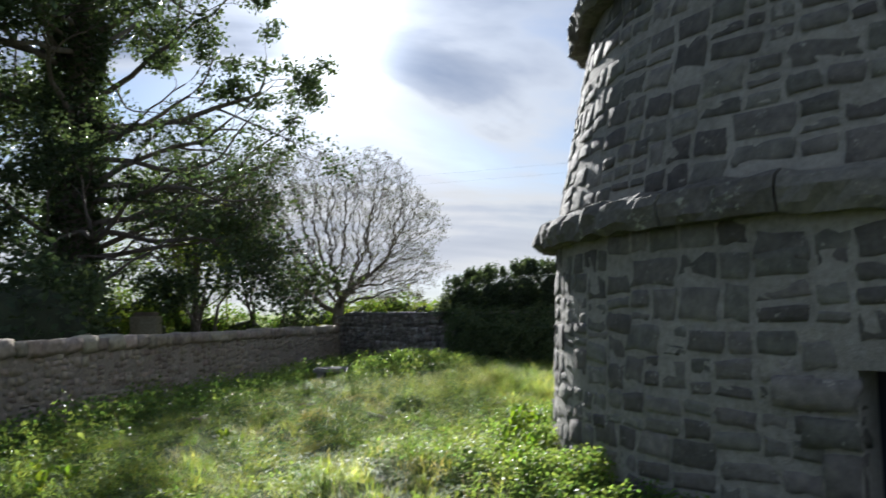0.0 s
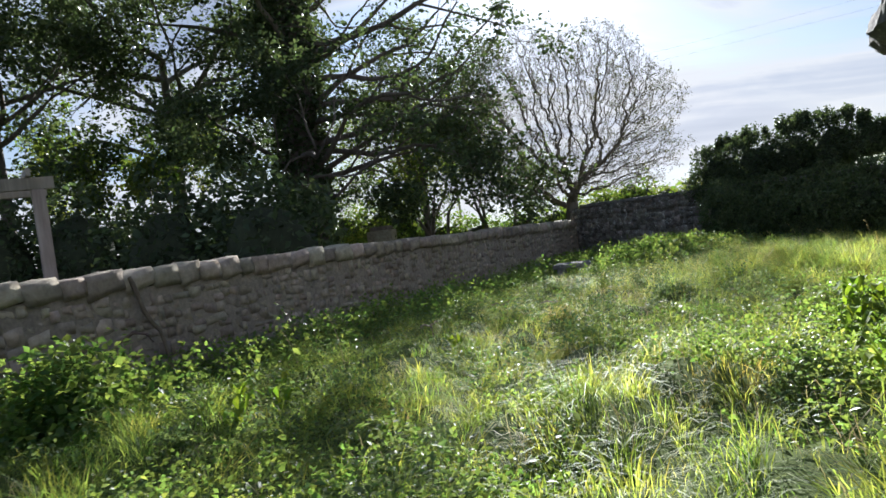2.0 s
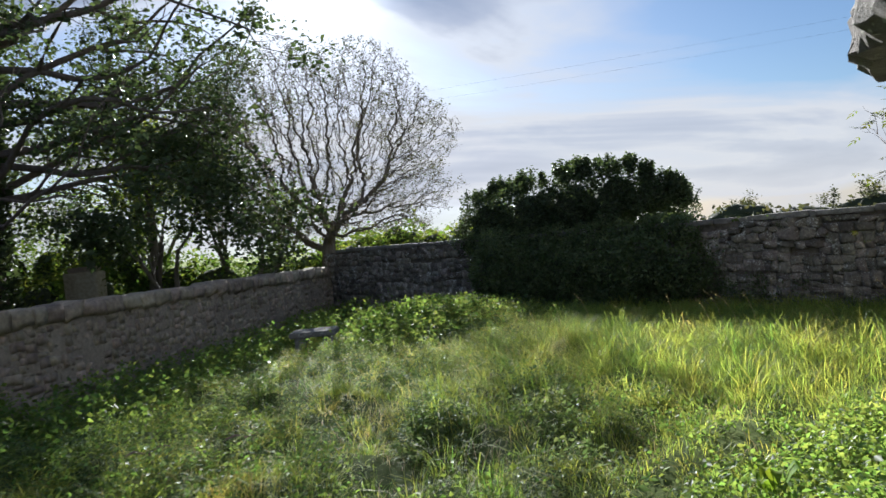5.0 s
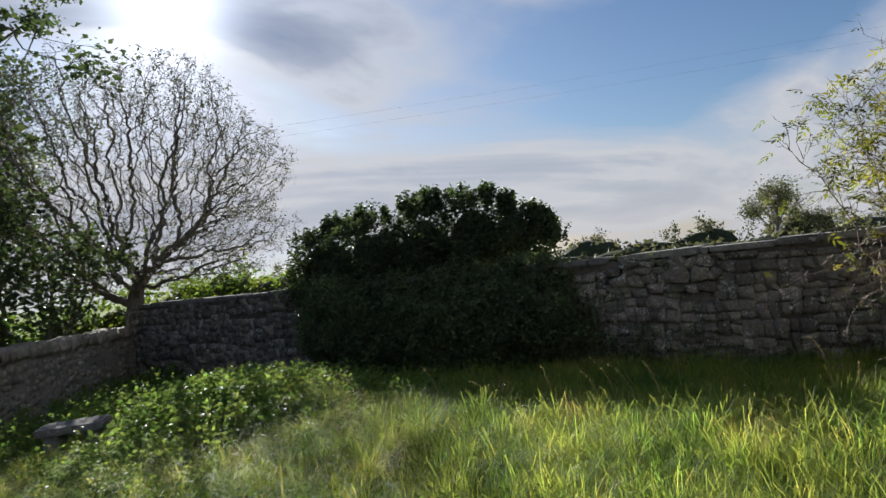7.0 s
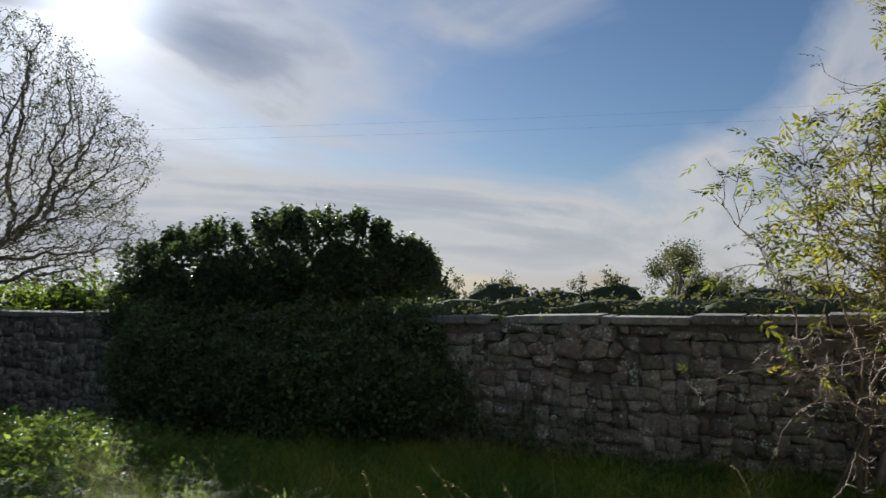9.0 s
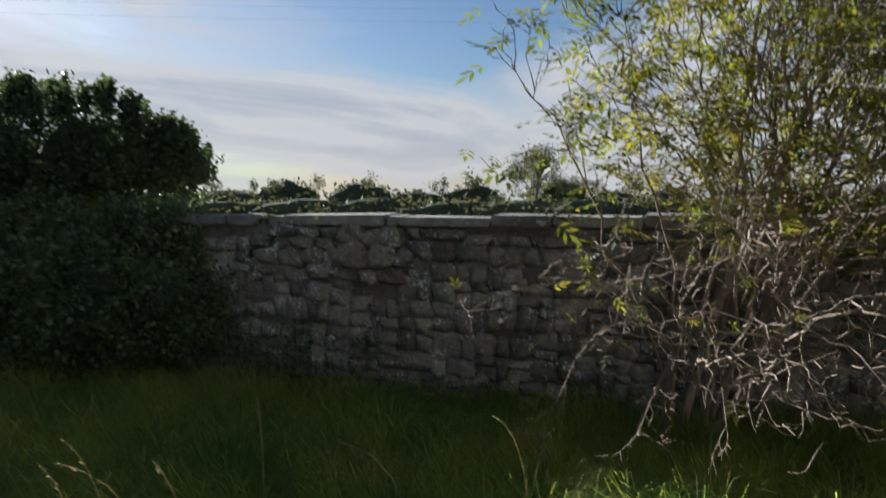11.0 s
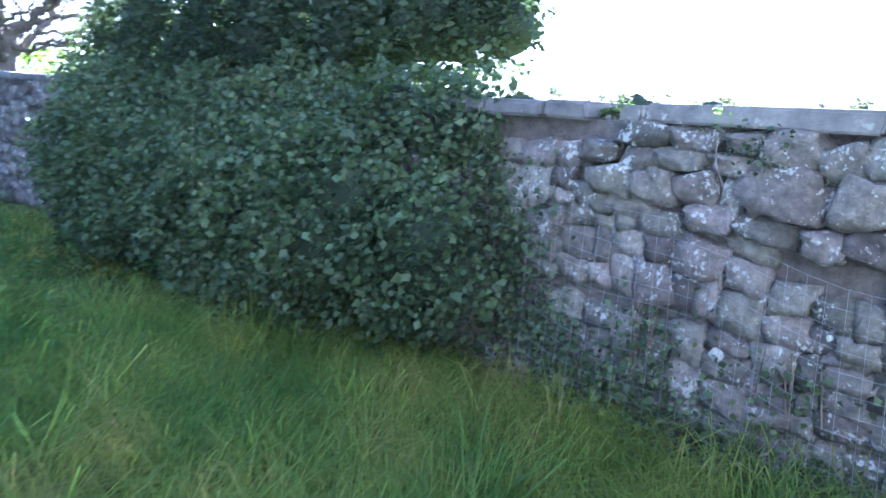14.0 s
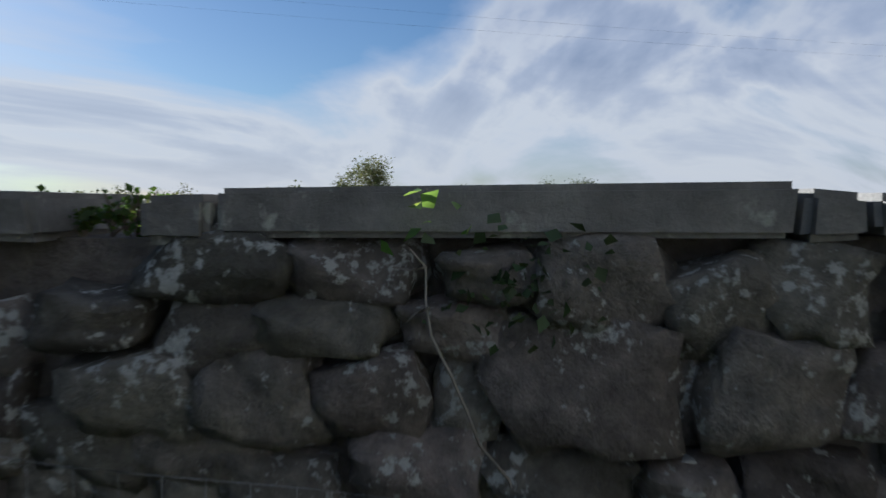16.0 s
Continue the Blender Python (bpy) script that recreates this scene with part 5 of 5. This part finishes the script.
# ---- plants of the meadow ----
def inside(x, y, margin=0.05):
    dw = (x + y - 24.12) / math.sqrt(2)
    dl = (x - LA.x) * LN.x + (y - LA.y) * LN.y
    dt = np.hypot(x - TOWER[0], y - TOWER[1])
    return (dw < -margin) & (dl > margin) & (dt > 4.14)


def blades(name, label, x, y, tall, width, mat, seed, lean=0.5, away=None):
    """Bent grass blades of six vertices each in one mesh."""
    r = np.random.default_rng(seed)
    n = len(x)
    z = height(x, y) - 0.02
    a = r.uniform(0, 2 * np.pi, n)
    comb = 0.9 * np.sin(0.9 * x + 0.5 * y) + 2.2 * np.sin(0.31 * y + 0.4 * x)
    a = np.where(r.random(n) < 0.3, comb + r.normal(0, 0.6, n), a)
    if away is not None:  # blades of a tussock fall outwards
        a = np.where(r.random(n) < 0.75, away + r.normal(0, 0.35, n), a)
    bend = lean * r.uniform(0.3, 1.4, n) * tall
    d = np.stack([np.cos(a), np.sin(a), np.zeros(n)], 1)
    side = np.stack([-np.sin(a + r.normal(0, 0.7, n)), np.cos(a), np.zeros(n)], 1) * (width * r.uniform(0.6, 1.4, n))[:, None] / 2
    root = np.stack([x, y, z], 1)
    up = np.array([0, 0, 1])
    k = np.clip(bend / tall, 0, 1.6)
    low = root + d * (bend * 0.14)[:, None] + up * (tall * 0.45)[:, None]
    high = root + d * (bend * 0.5)[:, None] + up * (tall * (0.84 - 0.1 * k))[:, None]
    tip = root + d * (bend * 1.05)[:, None] + up * (tall * (1.0 - 0.32 * k))[:, None]
    v = np.stack([root, low + side, low - side, high + side * 0.75, high - side * 0.75, tip], 1).reshape(-1, 3)
    i = (np.arange(n) * 6)[:, None]
    f = np.concatenate([i + np.array([q]) for q in ([0, 1, 2], [2, 1, 3], [2, 3, 4], [4, 3, 5])])
    ob = fast_mesh(name, v, f, mat)
    return tagged(ob, label, "grass", kind="stuff")


def tufted(n, x0, x1, y0, y1, seed, tuft=0.07, per=9):
    r = np.random.default_rng(seed)
    cx, cy = r.uniform(x0, x1, n // per), r.uniform(y0, y1, n // per)
    x = np.repeat(cx, per) + r.normal(0, tuft, len(cx) * per)
    y = np.repeat(cy, per) + r.normal(0, tuft, len(cy) * per)
    big = np.repeat(r.uniform(0.5, 1.5, len(cx)), per)
    away = np.arctan2(y - np.repeat(cy, per), x - np.repeat(cx, per))
    k = inside(x, y)
    return x[k], y[k], big[k], away[k]


def build_meadow():
    r = np.random.default_rng(2)
    x, y, big, away = tufted(165000, -7.5, 9.0, 0.8, 25.0, 11, 0.07, 24)
    patch = 0.5 + 0.5 * np.sin(x * 0.8 + 1.1 * np.sin(y * 0.5)) * np.sin(y * 0.7 + 0.4 * x)
    patch = patch * (0.55 + 0.9 * (0.5 + 0.5 * np.sin(4.6 * x + 1.7 * np.sin(1.9 * y)) * np.sin(4.1 * y + 1.3 * np.sin(2.2 * x))))
    long = smooth01((y - 14.0) / 4.0) * smooth01((x + 0.5) / 3.5)
    tall = (0.065 + 0.125 * patch + 0.14 * long) * big ** 1.3 * r.uniform(0.6, 1.3, len(x))
    blades("meadow_grass", "lush uneven green meadow grass lit from behind", x, y, tall, np.full(len(x), 0.0062), M_GRASS, 3, 1.15, away)
    # rounded tussocks
    x, y, big, away = tufted(92000, -6.5, 8.0, 1.2, 21.0, 14, 0.09, 70)
    blades("tussocks", "rounded grass tussocks with blades falling outwards", x, y, r.uniform(0.12, 0.27, len(x)) * big, np.full(len(x), 0.006), M_GRASS, 6, 1.25, away)
    # thick long grass where the walk ends
    x, y, big, away = tufted(165000, -2.0, 8.5, 11.0, 20.5, 12, 0.085, 44)
    k = r.random(len(x)) < smooth01((y - 12.0 - 0.5 * np.sin(x * 2)) / 3.0) * smooth01((x + 1.5 + 0.4 * np.sin(y * 2)) / 2.5)
    x, y, big, away = x[k], y[k], big[k], away[k]
    blades("long_grass", "long arching grass below the boundary wall", x, y, r.uniform(0.18, 0.4, len(x)) * big, np.full(len(x), 0.0052), M_GRASS, 4, 1.05, away)
    x, y, big, away = tufted(6000, -6.0, 7.0, 2.0, 19.5, 13, 0.12)
    blades("dry_grass", "scattered dry straw-coloured grass stems", x, y, r.uniform(0.1, 0.32, len(x)), np.full(len(x), 0.004), M_STRAW, 5, 0.9)


build_meadow()


def weed_patch(name, label, category, x, y, tall, size, mat, seed, per=14, aspect=0.6):
    """Leafy stems standing close together: leaves up each stem, in one mesh."""
    r = np.random.default_rng(seed)
    k = inside(x, y, 0.08) & (np.hypot(x + 3.0, (y - 19.8) * 0.6) > 0.75)
    x, y, tall = x[k], y[k], tall[k]
    n = len(x)
    f = r.random((n, per)) ** 0.7
    px = x[:, None] + r.normal(0, 0.05, (n, per)) + 0.1 * f * np.sin(seed + np.arange(n))[:, None]
    py = y[:, None] + r.normal(0, 0.05, (n, per))
    pz = height(x, y)[:, None] + tall[:, None] * f
    p = np.stack([px, py, pz], -1).reshape(-1, 3)
    ob = leaves_object(name, p, size, mat, None, seed=seed + 1, aspect=aspect, droop=0.1, up=1.4)
    return tagged(ob, label, category, kind="stuff")


def build_weeds():
    r = np.random.default_rng(15)
    # round the foot of the tower
    n = 1500
    a = np.radians(r.uniform(-235, -118, n))
    d = 4.15 + np.abs(r.normal(0, 0.5, n))
    x, y = TOWER[0] + d * np.cos(a), TOWER[1] + d * np.sin(a)
    weed_patch("tower_nettles", "bright leafy weeds round the tower foot", "weeds", x, y, 0.24 * np.clip(1.25 - (d - 4.15) / 2.0, 0.2, 1) * r.uniform(0.6, 1.2, n), 0.037, M_NETTLE, 16, 26, 0.6)
    # along the low wall
    n = 2600
    s, o = r.uniform(-4, 18, n), np.abs(r.normal(0.5, 0.85, n))
    x, y = LA.x + LU.x * s + LN.x * o, LA.y + LU.y * s + LN.y * o
    weed_patch("wall_nettles", "dark nettles along the garden wall foot", "weeds", x, y, r.uniform(0.25, 0.75, n), 0.065, M_NETTLE, 18, 18)
    # mound
    n = 1500
    x, y = r.normal(-0.9, 0.95, n), r.normal(20.0, 1.0, n)
    weed_patch("nettle_mound", "rounded mound overgrown with nettles", "weeds", x, y, r.uniform(0.15, 0.5, n), 0.06, M_NETTLE, 20, 18)
    # scattered over the meadow
    n = 9500
    x, y = r.uniform(-6, 1.5, n), 2.5 + 17.5 * r.random(n) ** 1.25
    k = np.sin(x * 1.3 + 2 + 0.6 * np.sin(y * 2.1)) * np.sin(y * 0.9 + 0.5 * np.sin(x * 2.6)) > 0.05
    weed_patch("meadow_weeds", "scattered docks and nettles among the grass", "weeds", x[k], y[k], r.uniform(0.08, 0.3, k.sum()), 0.034, M_NETTLE, 22, 18)
    # domed clumps of low herbs
    c = 210
    cx, cy = r.uniform(-5.6, 0.6, c), 3.0 + 16.0 * r.random(c) ** 1.1
    keep = ~((cx > -1.2) & (cy < 12) & (cx < 0.1))
    cx, cy = cx[keep], cy[keep]
    per = 42
    wide = np.repeat(r.uniform(0.16, 0.38, len(cx)), per)
    a, d = r.uniform(0, 2 * np.pi, len(cx) * per), np.sqrt(r.random(len(cx) * per))
    x, y = np.repeat(cx, per) + np.cos(a) * d * wide, np.repeat(cy, per) + np.sin(a) * d * wide
    tall = (0.1 + 0.75 * wide) * (1.05 - d ** 2) * r.uniform(0.8, 1.1, len(x))
    weed_patch("herb_domes", "domed clumps of low leafy herbs in the grass", "weeds", x, y, tall, 0.04, M_HERB, 26, 12, 0.5)
    # a leafy clump by the path
    n = 160
    x, y = r.normal(-5.75, 0.32, n), r.normal(7.1, 0.3, n)
    weed_patch("bramble_clump", "bushy bramble clump with glossy leaves", "weeds", x, y, r.uniform(0.4, 1.0, n), 0.075, M_NETTLE, 24, 30, 0.7)


build_weeds()


def build_stalks():
    """Tall seeding grass stalks that stand out singly."""
    r = random.Random(17)
    spots = [(3.3, 15.9), (3.15, 16.05), (3.0, 16.1), (3.45, 15.7), (2.6, 16.4), (1.6, 17.2), (2.1, 16.6), (4.6, 15.9), (0.8, 17.4), (3.9, 16.2), (5.2, 15.6), (1.1, 16.9), (-4.6, 9.2), (-5.0, 10.4), (-3.9, 8.9), (4.9, 14.9)]
    for x, y in spots:
        p = Vector((x, y, ground_z(x, y)))
        ob = thing("grass_stalk", "tall pale seeding grass stalk", "grass stalk", p, group="seeding stalks")
        a, tall = r.uniform(2.2, 4.4), r.uniform(0.65, 0.95)
        lean = Vector((math.cos(a), math.sin(a), 0)) * r.uniform(0.05, 0.4)
        pts = [lean * (f ** 2.2) + Vector((0, 0, tall * (f - 0.18 * f ** 3))) for f in (0, 0.25, 0.5, 0.7, 0.85, 1.0)]
        pts[0].z = -0.03
        tubes_object("stem", [(pts, [0.0036, 0.0032, 0.0028, 0.0026, 0.0022, 0.0012], 4)], M_STRAW, ob)
        g = np.random.default_rng(r.randint(0, 9999))
        f = g.uniform(0.74, 1.0, 30)
        c = np.array([tuple(pts[4].lerp(pts[5], max(0, (q - 0.8) * 5)) if q > 0.8 else pts[3].lerp(pts[4], (q - 0.7) * 6)) for q in f])
        leaves_object("seed_head", c + g.normal(0, 0.004, (30, 3)), 0.009, M_STRAW, ob, seed=3, aspect=0.4)["kind"] = "stuff"


build_stalks()
